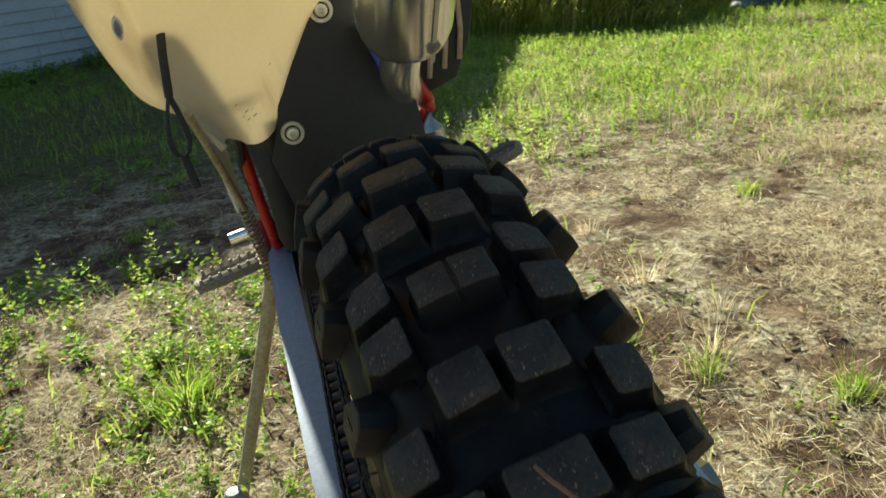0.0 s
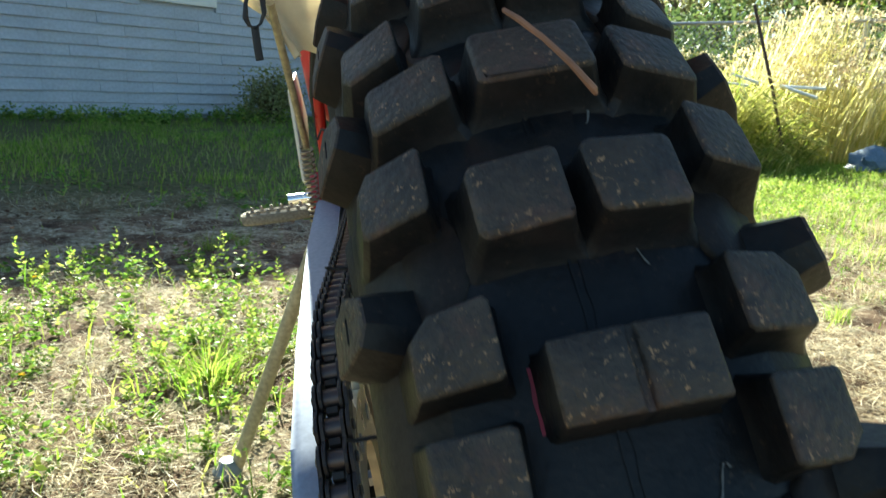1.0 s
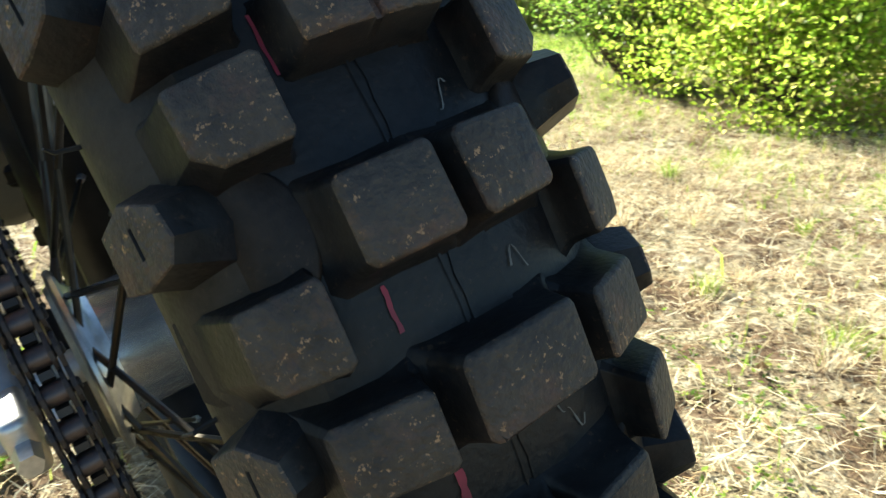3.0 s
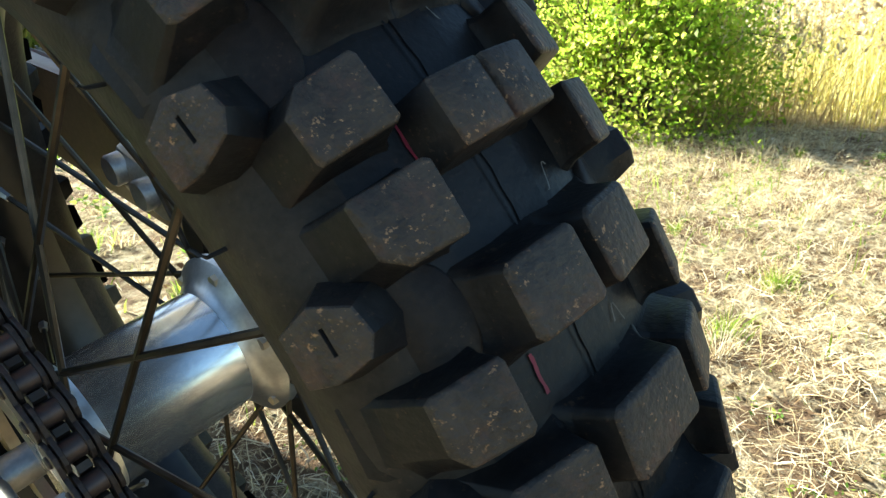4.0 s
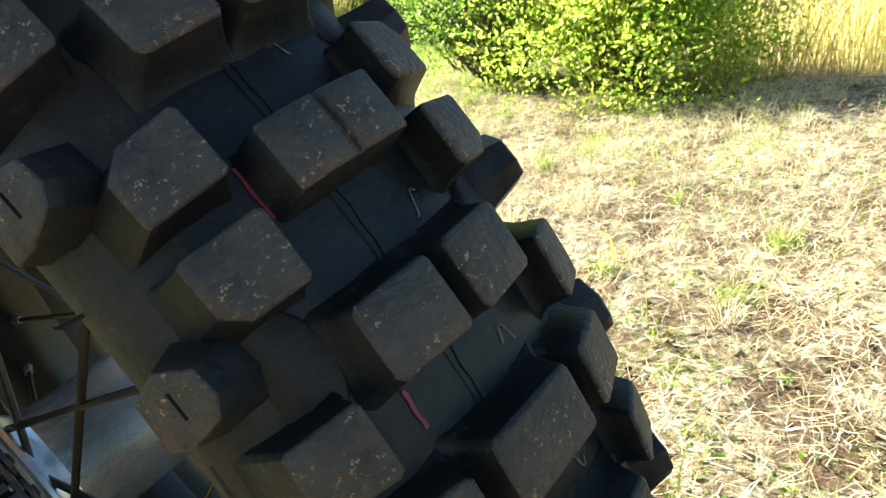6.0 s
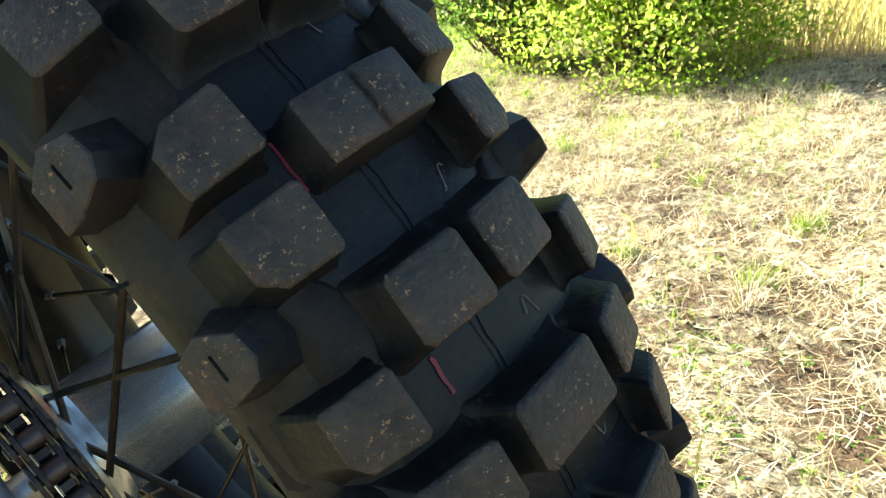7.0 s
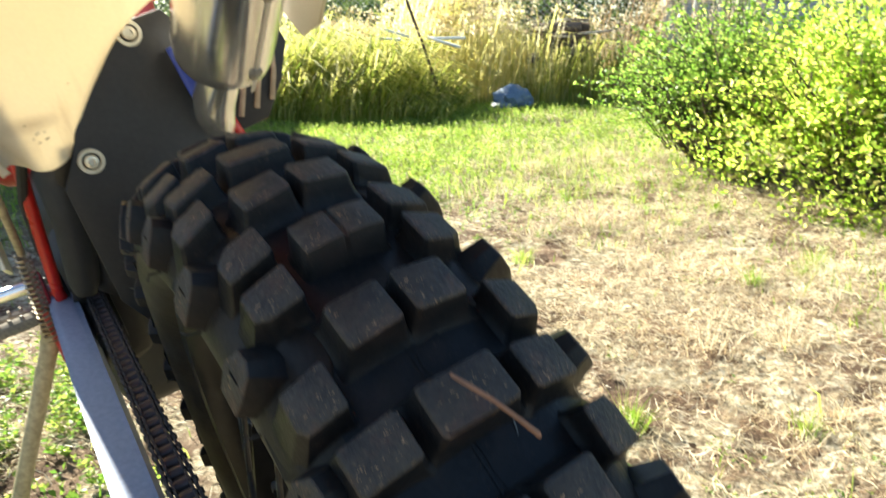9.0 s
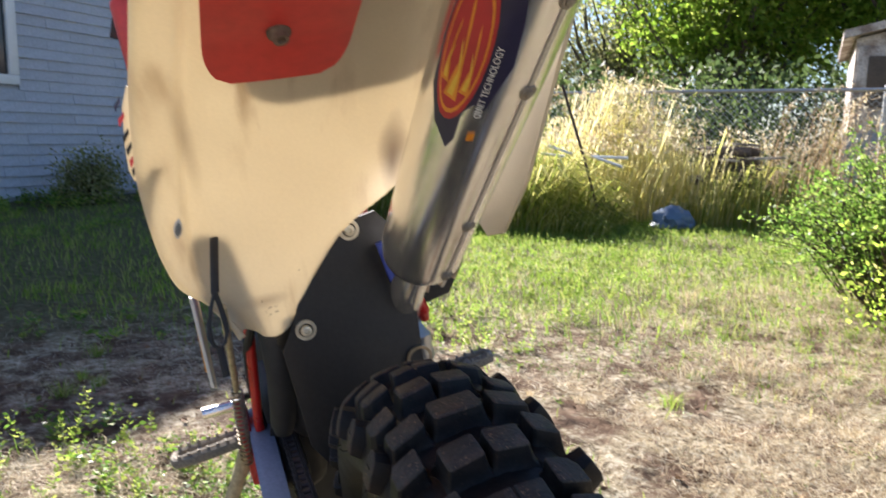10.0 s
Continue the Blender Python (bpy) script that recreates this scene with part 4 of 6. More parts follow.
for dy, dz in ((0.020, 0.010), (-0.018, -0.004)):
    part("caliper_piston", lathe([(-0.008, 0.0), (-0.008, 0.0115), (-0.006, 0.013), (0.010, 0.013), (0.010, 0.0)], 20), CAST, caliper).location = (0.070, 0.155 + dy, 0.064 + dz)
part("caliper_bracket", slab([(-0.03, -0.02), (0.03, -0.025), (0.15, 0.0), (0.19, 0.05), (0.15, 0.075), (0.08, 0.05), (-0.03, 0.025)], 0.010, "x", 0.098, 0.003), CAST, caliper)
part("brake_hose", tube([(0.10, 0.17, 0.075), (0.115, 0.22, 0.10), (0.13, 0.30, 0.115), (0.135, 0.45, 0.13), (0.13, 0.60, 0.14)], 0.0045, 8), BLACK_PLASTIC, caliper)

# ---- stand, pegs and frame ----
INV = motorcycle.matrix_world.inverted()
def local(x, y, z):
    return INV @ Vector((x, y, z))


foot = local(-0.288, 0.571, 0.012)
knee = Vector((-0.150, 0.545, 0.085))
kickstand = part("kickstand", tube([knee, knee.lerp(foot, 0.08), knee.lerp(foot, 0.5), foot], [0.013, 0.0105, 0.010, 0.010], 12), STAND, motorcycle, "dusty tan kickstand planted on the ground")
pad = part("stand_foot", lathe([(-0.012, 0.0), (-0.012, 0.021), (-0.004, 0.022), (0.004, 0.017), (0.012, 0.011), (0.014, 0.0)], 16, "z"), GREY_FOOT, kickstand, "grey stand foot")
pad.matrix_local = Matrix.Translation(local(-0.300, 0.566, 0.014)) @ motorcycle.matrix_world.to_3x3().inverted().to_4x4()
part("stand_bracket", slab([(0.51, 0.05), (0.58, 0.04), (0.60, 0.12), (0.55, 0.16), (0.51, 0.13)], 0.016, "x", -0.152, 0.004), RED_PAINT, motorcycle, "red stand bracket")
def footpeg(base, tip, name="footpeg"):
    """An open frame of cast rail with a cross web and short teeth on its rim."""
    base, tip = Vector(base), Vector(tip)
    d = tip - base
    side = Vector((0, 1, 0))
    rim = [base + d * f + side * w for f, w in ((0.0, -0.009), (0.18, -0.015), (0.5, -0.0165), (0.85, -0.0165), (0.97, -0.012), (1.0, 0.0), (0.97, 0.012), (0.85, 0.0165), (0.5, 0.0165), (0.18, 0.015), (0.0, 0.009))]
    peg = part(name, tube(rim, 0.0056, 8, flat=1.35), PEG_METAL, motorcycle, "serrated dusty steel footpeg")
    part("web", tube([base, base + d * 0.55, tip], [0.0075, 0.0050, 0.0042], 8), PEG_METAL, peg)
    for f in (0.35, 0.68):
        part("web", tube([base + d * f - side * 0.015, base + d * f + side * 0.015], 0.0036, 8), PEG_METAL, peg)
    for s in (-1, 1):
        for k in range(7):
            p = base + d * (0.2 + 0.72 * k / 6) + side * s * 0.0165 + Vector((0, 0, 0.005))
            part("tooth", tube([p, p + Vector((0, 0, 0.0065))], [0.0030, 0.0017], 6), PEG_METAL, peg)
    return peg


footpeg((-0.138, 0.538, 0.112), (-0.240, 0.510, 0.121))
footpeg((0.130, 0.560, 0.100), (0.225, 0.522, 0.127))
part("peg_mount", box((0.026, 0.036, 0.034), (-0.137, 0.545, 0.112), 0.006), RED_PAINT, motorcycle, "red peg mount")
lever = part("gear_lever", tube([(-0.135, 0.80, 0.07), (-0.150, 0.74, 0.09), (-0.155, 0.672, 0.108)], 0.0065, 8), CAST, motorcycle)
part("lever_tip", tube([(-0.155, 0.670, 0.110), (-0.204, 0.668, 0.112)], 0.0090, 12), ALUMINIUM, lever, "knurled silver lever tip")
frame_tube = part("frame_tube", tube([(-0.104, 0.43, 0.31), (-0.108, 0.44, 0.285), (-0.116, 0.46, 0.221), (-0.125, 0.49, 0.145), (-0.123, 0.53, 0.08), (-0.118, 0.56, 0.02)], 0.0065, 12), RED_PAINT, motorcycle, "red frame tube")
part("frame_tube", tube([(0.085, 0.36, 0.36), (0.098, 0.43, 0.27), (0.110, 0.50, 0.18), (0.112, 0.56, 0.03)], 0.0065, 12), RED_PAINT, motorcycle, "red frame tube")
part("hose", tube([(0.074, 0.405, 0.285), (0.080, 0.42, 0.24), (0.084, 0.425, 0.18)], 0.0100, 12), PLASTIC, motorcycle, "pale hose")
part("clamp", lathe([(-0.005, 0.0100), (-0.005, 0.0122), (0.005, 0.0122), (0.005, 0.0100)], 20, "z", closed_profile=True), BLACK_PLASTIC, motorcycle).location = (0.0815, 0.4225, 0.215)
part("frame_lug", tube([(0.090, 0.400, 0.318), (0.096, 0.398, 0.292), (0.104, 0.400, 0.262), (0.106, 0.406, 0.250)], [0.007, 0.009, 0.009, 0.006], 12), RED_PAINT, motorcycle, "red frame lug beside the mud flap")
part("master_cylinder", tube([(0.110, 0.455, 0.245), (0.106, 0.45, 0.215), (0.108, 0.455, 0.18)], [0.011, 0.015, 0.014], 14), CAST, motorcycle, "small cast cylinder")
part("cable_ring", lathe([(-0.002, 0.0125), (-0.002, 0.0160), (0.002, 0.0160), (0.002, 0.0125)], 24, "y", closed_profile=True), SPRING, motorcycle).location = (0.078, 0.36, 0.218)
part("blue_hose", tube([(0.056, 0.352, 0.372), (0.062, 0.352, 0.335), (0.068, 0.354, 0.305)], 0.0048, 10), BLUE_HOSE, motorcycle, "blue hose")
part("case_cover", box((0.075, 0.17, 0.17), (-0.083, 0.585, 0.10), 0.03, segments=3), STRAP, motorcycle, "dark engine case cover")
part("engine", box((0.24, 0.32, 0.36), (0.0, 0.78, 0.06), 0.05, segments=3), BLACK_PLASTIC, motorcycle, "dark engine")
# side blocks added where a shroud would be, to shade the swingarm
for sx in (-1, 1):
    part("shroud_blocker", box((0.042, 0.34, 0.36), (sx * 0.172, 1.10, 0.60), 0.015, segments=3), RED, motorcycle, "red shroud block added to keep sun off the swingarm")
# unseen tank block, sized to keep the sun off chain and peg
part("tank_blocker", box((0.33, 0.38, 0.40), (0.0, 1.04, 0.40), 0.05, segments=3), RED, motorcycle, "unseen red tank block added to shade the chain")
# seat slab out of sight, added to block sun above the fender
part("seat", box((0.18, 0.66, 0.08), (0.0, 0.24, 0.775), 0.035, segments=3), BLACK_PLASTIC, motorcycle, "unseen black seat slab added to block sun")
part("airbox", box((0.17, 0.14, 0.20), (-0.005, 0.475, 0.23), 0.03, segments=3), BLACK_PLASTIC, motorcycle)
part("rubber_boot", tube([(-0.080, 0.412, 0.300), (-0.082, 0.410, 0.285), (-0.083, 0.410, 0.230), (-0.095, 0.412, 0.170), (-0.098, 0.415, 0.155)], [0.012, 0.018, 0.0185, 0.016, 0.011], 16), STRAP, motorcycle, "black rubber boot")
part("cover_strip", tube([(-0.060, 0.372, 0.315), (-0.080, 0.42, 0.24), (-0.105, 0.47, 0.13)], 0.012, 10, flat=0.5), BLACK_PLASTIC, motorcycle)
# spring-loaded rod
part("cable", tube([(-0.100, 0.40, 0.31), (-0.116, 0.45, 0.26), (-0.122, 0.485, 0.20), (-0.119, 0.51, 0.10), (-0.112, 0.54, 0.02)], 0.0055, 8), STRAP, motorcycle, "black cable")
rod = part("rod", tube([(-0.128, 0.322, 0.352), (-0.134, 0.40, 0.280), (-0.141, 0.486, 0.200)], 0.0042, 12), STAND, motorcycle, "pale painted rod")
A, B = Vector((-0.141, 0.486, 0.200)), Vector((-0.152, 0.513, 0.085))
ax = (B - A).normalized()
u = ax.orthogonal().normalized()
v = ax.cross(u)
turns, n = 17, 17 * 9
bm = tube([A + (B - A) * (k / n) + (u * math.cos(2 * math.pi * turns * k / n) + v * math.sin(2 * math.pi * turns * k / n)) * 0.0072 for k in range(n + 1)], 0.0017, 5)
part("coil_spring", bm, SPRING, motorcycle, "dull steel coil spring")

# ---- rear plastics ----
STATIONS = [(-0.30, 0.715), (-0.20, 0.700), (-0.10, 0.682), (0.00, 0.656), (0.08, 0.628), (0.15, 0.598), (0.20, 0.568), (0.25, 0.530), (0.295, 0.487), (0.330, 0.440), (0.350, 0.400), (0.358, 0.365), (0.362, 0.332), (0.366, 0.300)]
OUTER = [-0.095, -0.102, -0.110, -0.120, -0.130, -0.143, -0.155, -0.166, -0.175, -0.178, -0.176, -0.166, -0.134, -0.122]
CREASE = [-0.070, -0.072, -0.078, -0.085, -0.093, -0.103, -0.112, -0.122, -0.131, -0.138, -0.142, -0.143, -0.126, -0.112]
RIGHT = [0.095, 0.10, 0.105, 0.11, 0.115, 0.12, 0.12, 0.12, 0.115, 0.090, 0.024, -0.012, -0.040, -0.062]
def fender_row(i):
    y, z = STATIONS[i]
    o, c, r = OUTER[i], CREASE[i], RIGHT[i]
    deep = 0.010
    row = [(o, y + 0.012, z + 0.004), (o + 0.006, y + 0.002, z), (o * 0.45 + c * 0.55, y, z + 0.002), (c - 0.006, y + 0.001, z), (c, y + deep, z + deep * 0.7), (c + 0.012, y + 0.004, z + 0.002)]
    for f in (0.15, 0.32, 0.5, 0.68, 0.85, 1.0):
        row.append((c + 0.012 + (r - c - 0.012) * f, y - 0.006 * math.sin(math.pi * f), z - 0.006 * math.sin(math.pi * f)))
    return row


def smoothed(rows, times=8):
    """Rows refined along both ways by a spline through their points."""
    def spline(pts):
        out = []
        for i in range(len(pts) - 1):
            a, b, c, d = pts[max(0, i - 1)], pts[i], pts[i + 1], pts[min(len(pts) - 1, i + 2)]
            for k in range(times):
                f = k / times
                out.append(tuple(0.5 * (2 * q + (r - p_) * f + (2 * p_ - 5 * q + 4 * r - t_) * f * f + (3 * q - p_ - 3 * r + t_) * f ** 3) for p_, q, r, t_ in zip(a, b, c, d)))
        return out + [tuple(pts[-1])]
    rows = [spline(r) for r in rows]
    g = np.array([list(r) for r in zip(*[spline(list(c)) for c in zip(*rows)])])
    for _ in range(60):
        g[1:-1, 1:-1] = 0.5 * g[1:-1, 1:-1] + 0.125 * (g[:-2, 1:-1] + g[2:, 1:-1] + g[1:-1, :-2] + g[1:-1, 2:])
    return [[tuple(float(v) for v in q) for q in r] for r in g]


def sheet(rows, thick):
    bm = bmesh.new()
    vs = [[bm.verts.new(p) for p in r] for r in rows]
    for a, b in zip(vs, vs[1:]):
        for j in range(len(a) - 1):
            bm.faces.new((a[j], a[j + 1], b[j + 1], b[j]))
    bm.normal_update()
    bmesh.ops.solidify(bm, geom=bm.faces[:], thickness=thick)
    return bm


fender = part("fender", sheet(smoothed([fender_row(i) for i in range(len(STATIONS))]), -0.003), FENDER, motorcycle, "scuffed white plastic rear fender")
for x, y, z, r in ((-0.0868, 0.3555, 0.3385, 0.0012), (-0.0798, 0.3563, 0.3291, 0.0016), (-0.0738, 0.3562, 0.3291, 0.0011), (-0.0736, 0.3570, 0.3228, 0.0015), (-0.0845, 0.3570, 0.3253, 0.0010), (-0.0811, 0.3573, 0.3208, 0.0013), (-0.0399, 0.3520, 0.3640, 0.0009)):
    part("gouge", tube([(x - 1.6 * r, y, z - 0.5 * r), (x, y - 0.0002, z), (x + 1.5 * r, y, z + 0.7 * r)], [r * 0.3, r * 0.7, r * 0.25], 6, flat=0.4), STRAP, fender, "dark gouge mark")
# no hole is cut: white rim paints the sunlit edge of the slot
slot = part("slot", tube([(-0.1477, 0.3220, 0.4515), (-0.1491, 0.3249, 0.4468), (-0.1506, 0.3284, 0.4410), (-0.1521, 0.3318, 0.4352), (-0.1536, 0.3344, 0.4303)], [0.0012, 0.0040, 0.0052, 0.0040, 0.0012], 14, flat=0.35), PVC, fender, "small slot at the fender edge, its rim coloured white as if sunlit")
# grey fill paints the shaded view through the slot
part("slot_fill", tube([(-0.1487, 0.3226, 0.4473), (-0.1495, 0.3243, 0.4445), (-0.1506, 0.3268, 0.4400), (-0.1517, 0.3290, 0.4362), (-0.1525, 0.3308, 0.4334)], [0.0006, 0.0027, 0.0036, 0.0027, 0.0006], 12, flat=0.3), GREY_FOOT, slot)
def under(x, s, lift):
    """A place on the fender's underside, at station s, a little clear of it."""
    i = min(len(STATIONS) - 2, int(s))
    f = s - i
    (y0, z0), (y1, z1) = STATIONS[i], STATIONS[i + 1]
    y, z = y0 + (y1 - y0) * f, z0 + (z1 - z0) * f
    c, r = CREASE[i] + (CREASE[i + 1] - CREASE[i]) * f + 0.012, RIGHT[i] + (RIGHT[i + 1] - RIGHT[i]) * f
    w = math.sin(math.pi * max(0, min(1, (x - c) / (r - c))))
    nrm = Vector((0, -(z1 - z0), (y1 - y0))).normalized()
    if nrm.z > 0:
        nrm = -nrm
    return Vector((x, y - 0.006 * w, z - 0.006 * w)) + nrm * lift


rows = []
for k in range(29):
    f = k / 28
    s = 2.0 + 3.92 * f
    e = max(0.0, (f - 0.78) / 0.22)
    pull = 0.022 * (1 - math.sqrt(max(0, 1 - e * e)))
    lo_x, hi_x = -0.076 - 0.020 * f + pull, 0.039 - 0.017 * f - pull
    rows.append([tuple(under(lo_x + (hi_x - lo_x) * q / 8, s, 0.0035)) for q in range(9)])
patch = part("red_panel", sheet(rows, -0.003), RED, motorcycle, "red plastic panel under the fender")
bm = lathe([(-0.0030, 0.0), (-0.0030, 0.0030), (-0.0065, 0.0034), (-0.0065, 0.0062), (-0.0020, 0.0068), (0.0, 0.0095), (0.003, 0.0095)], 20, "z")
part("panel_bolt", bm, SCRAP, patch, "dark steel bolt").matrix_local = Matrix.Translation(under(-0.034, 4.86, 0.006)) @ Matrix.Rotation(radians(-32), 4, "X")

flap_out = [(-0.078, 0.272), (-0.060, 0.298), (-0.050, 0.322), (-0.012, 0.372), (0.012, 0.402), (0.060, 0.408), (0.082, 0.38), (0.088, 0.30), (0.082, 0.20), (0.05, 0.13), (-0.05, 0.11), (-0.072, 0.15)]
flap = part("mud_flap", slab(flap_out, 0.004, "y", 0.362, 0.001), BLACK_PLASTIC, motorcycle, "black rubber mud flap")
for x, z in ((0.026, 0.393), (-0.047, 0.291)):
    b_ = part("washer", lathe([(-0.0005, 0.0078), (-0.0018, 0.0086), (-0.0018, 0.0118), (0.002, 0.0125), (0.003, 0.0)], 28, "y"), WASHER, flap, "pale brass-coloured washer")
    b_.location = (x, 0.361, z)
    b_ = part("bolt", lathe([(-0.0025, 0.0), (-0.0025, 0.0026), (-0.0060, 0.0030), (-0.0055, 0.0060), (0.0, 0.0068)], 20, "y"), WASHER, flap, "socket-headed bolt")
    b_.location = (x, 0.360, z)

# strap that holds the stand up when riding
def strap_bar(points, w):
    return tube(points, w, 8, flat=0.45)


strap = part("rubber_strap", strap_bar([(-0.1190, 0.3250, 0.4240), (-0.1233, 0.3078, 0.4077), (-0.1285, 0.2932, 0.3862), (-0.1310, 0.2863, 0.3758)], 0.0045), STRAP, motorcycle, "black rubber strap with a loop")
loop = [(-0.1310, 0.2863, 0.3776), (-0.1388, 0.2803, 0.3621), (-0.1439, 0.2743, 0.3483), (-0.1457, 0.2691, 0.3363), (-0.1435, 0.2657, 0.3294), (-0.1388, 0.2639, 0.3260), (-0.1332, 0.2657, 0.3294), (-0.1289, 0.2700, 0.3380), (-0.1285, 0.2751, 0.3500), (-0.1293, 0.2811, 0.3638), (-0.1310, 0.2863, 0.3776)]
part("strap_loop", strap_bar(loop, 0.0027), STRAP, strap)
part("strap_tail", strap_bar([(-0.1388, 0.2648, 0.3277), (-0.1396, 0.2596, 0.3088), (-0.1396, 0.2571, 0.2984)], 0.0036), STRAP, strap)

# ---- muffler ----
MD = Vector((0.020, -0.228, 0.187)).normalized()
MA = Vector((0.090, 0.322, 0.348)) + MD * 0.012
MR = 0.046
mq = MD.to_track_quat("Z", "Y").to_matrix().to_4x4()
MUF = Matrix.Translation(MA) @ mq
muffler = part("muffler", lathe([(-0.012, 0.0), (-0.012, 0.020), (-0.004, 0.036), (0.006, 0.0435), (0.020, MR), (0.50, MR), (0.52, 0.042), (0.53, 0.03), (0.53, 0.02), (0.50, 0.02)], 56, "z"), ALUMINIUM, motorcycle, "polished aluminium muffler with a flame sticker")
muffler.matrix_local = MUF
toward = (mq.to_3x3().inverted() @ Vector((-0.20, -0.62, 0.05))).normalized()
front = math.atan2(toward.y, toward.x) - 0.40
def on_muffler(w, l, lift):
    """A place on the muffler: w metres round from the side that faces rearward, l metres along."""
    a = front + w / MR
    return Vector(((MR + lift) * math.cos(a), (MR + lift) * math.sin(a), l))


def decal(outline, lift):
    bm = bmesh.new()
    cw, cl = sum(p[0] for p in outline) / len(outline), sum(p[1] for p in outline) / len(outline)
    rings = []
    for f in (1.0, 0.66, 0.33):
        rings.append([bm.verts.new(on_muffler(cw + (w - cw) * f, cl + (l - cl) * f, lift)) for w, l in outline])
    n = len(outline)
    for a, b in zip(rings, rings[1:]):
        for k in range(n):
            bm.faces.new((a[k], a[(k + 1) % n], b[(k + 1) % n], b[k]))
    bm.faces.new(rings[-1])
    return bm


part("rivet_strip", decal([(0.0525, 0.0), (0.0575, 0.0), (0.0575, 0.50), (0.0525, 0.50)], 0.0008), CAST, muffler)
for l in (0.026, 0.125, 0.31, 0.395):
    r_ = part("rivet", lathe([(-0.0024, 0.0), (-0.0018, 0.0035), (-0.0006, 0.0040), (-0.0012, 0.0066), (0.0015, 0.0072)], 18, "z"), PEG_METAL, muffler)
    p = on_muffler(0.055, l, 0.001)
    r_.matrix_local = Matrix.Translation(p) @ Vector((p.x, p.y, 0)).to_track_quat("-Z", "Y").to_matrix().to_4x4()
SHIFT = 0.034
sticker = part("sticker", decal([(w, l + SHIFT) for w, l in ((0.006, 0.205), (-0.010, 0.225), (-0.022, 0.255), (-0.024, 0.30), (-0.018, 0.37), (0.004, 0.40), (0.022, 0.385), (0.030, 0.345), (0.034, 0.305), (0.026, 0.262))], 0.0007), NAVY, muffler, "dark flame sticker")
part("oval", decal([(-0.002 + 0.0185 * math.sin(2 * math.pi * k / 24), 0.305 + SHIFT + 0.070 * math.cos(2 * math.pi * k / 24)) for k in range(24)], 0.0013), CRIMSON, sticker)
part("oval_ring", decal([(-0.002 + 0.0160 * math.sin(2 * math.pi * k / 24), 0.305 + SHIFT + 0.063 * math.cos(2 * math.pi * k / 24)) for k in range(24)], 0.0017), ORANGE, sticker)
part("oval_field", decal([(-0.002 + 0.0145 * math.sin(2 * math.pi * k / 24), 0.305 + SHIFT + 0.058 * math.cos(2 * math.pi * k / 24)) for k in range(24)], 0.0021), CRIMSON, sticker)
def tongue(w0, l0, length, width, sway):
    """A licking flame tongue: wide at its foot, swaying to a point."""
    left, right = [], []
    for k in range(8):
        f = k / 7
        mid = w0 + sway * math.sin(f * 4.2)
        half = width * (1 - f) ** 0.7 * (0.55 + 0.45 * math.sin(2.2 + f * 5))
        left.append((mid - half, l0 + length * f))
        right.append((mid + half, l0 + length * f))
    return [(w, l + SHIFT) for w, l in right + left[-2::-1]]


for w0, l0, ln, wd, sw in ((-0.0025, 0.258, 0.098, 0.0060, 0.0022), (-0.0100, 0.270, 0.060, 0.0036, -0.0016), (0.0065, 0.268, 0.066, 0.0038, 0.0016)):
    part("flame", decal(tongue(w0, l0, ln, wd, sw), 0.0025), ORANGE, sticker)
    part("flame_core", decal(tongue(w0, l0 + 0.004, ln * 0.55, wd * 0.45, sw), 0.0029), YELLOW, sticker)
part("badge", decal([(w, l + SHIFT) for w, l in ((0.0195, 0.222), (0.0245, 0.224), (0.0245, 0.232), (0.0195, 0.230))], 0.0016), ORANGE, sticker)
txt = bpy.data.curves.new("lettering", "FONT")
txt.body, txt.size, txt.align_x, txt.align_y, txt.extrude = "QUIET TECHNOLOGY", 0.0072, "CENTER", "CENTER", 0.0001
txt.materials.append(LETTER)
t_ob = new("lettering", txt)
t_ob.parent = sticker
p = on_muffler(0.0215, 0.285 + SHIFT, 0.0014)
out_n = Vector((p.x, p.y, 0)).normalized()
xa = Vector((0, 0, 1))
ya = out_n.cross(xa)
t_ob.matrix_local = Matrix.Translation(p) @ Matrix((xa, ya, out_n)).transposed().to_4x4()
part("header_pipe", tube([MA - MD * 0.004, (0.078, 0.345, 0.315), (0.080, 0.40, 0.27), (0.09, 0.55, 0.22)], [0.021, 0.021, 0.02, 0.02], 16), ALUMINIUM, muffler).matrix_local = MUF.inverted()

# ---- side panels ----
right_out = [(0.355, 0.372), (0.330, 0.352), (0.28, 0.362), (0.20, 0.425), (0.10, 0.535), (0.0, 0.640), (-0.03, 0.68), (0.10, 0.70), (0.42, 0.62), (0.45, 0.45)]
side_panel = part("side_panel", slab(right_out, 0.004, "x", 0.180, 0.0015), FENDER, motorcycle, "white plastic side panel")
rows = []
for i in range(0, 5):
    (x, y, z), k = fender_row(i)[0], max(0.0, min(1.0, (6.2 - i) / 2))
    rows.append([(x - 0.0015, y + 0.002, z + 0.002), (x - 0.004, y + 0.010, z + 0.010 + 0.012 * k), (x - 0.003, y + 0.016, z + 0.02 + 0.02 * k)])
part("panel_edge", sheet(rows, 0.002), RED, motorcycle, "red plastic panel edge")
plate = part("number_panel", slab([(-0.186, 0.492), (-0.182, 0.492), (-0.178, 0.520), (-0.168, 0.572), (-0.158, 0.592), (-0.168, 0.594), (-0.178, 0.572), (-0.186, 0.530), (-0.1885, 0.505)], 0.004, "y", 0.420, 0.001), FENDER, motorcycle, "white side panel with torn black and red graphics")
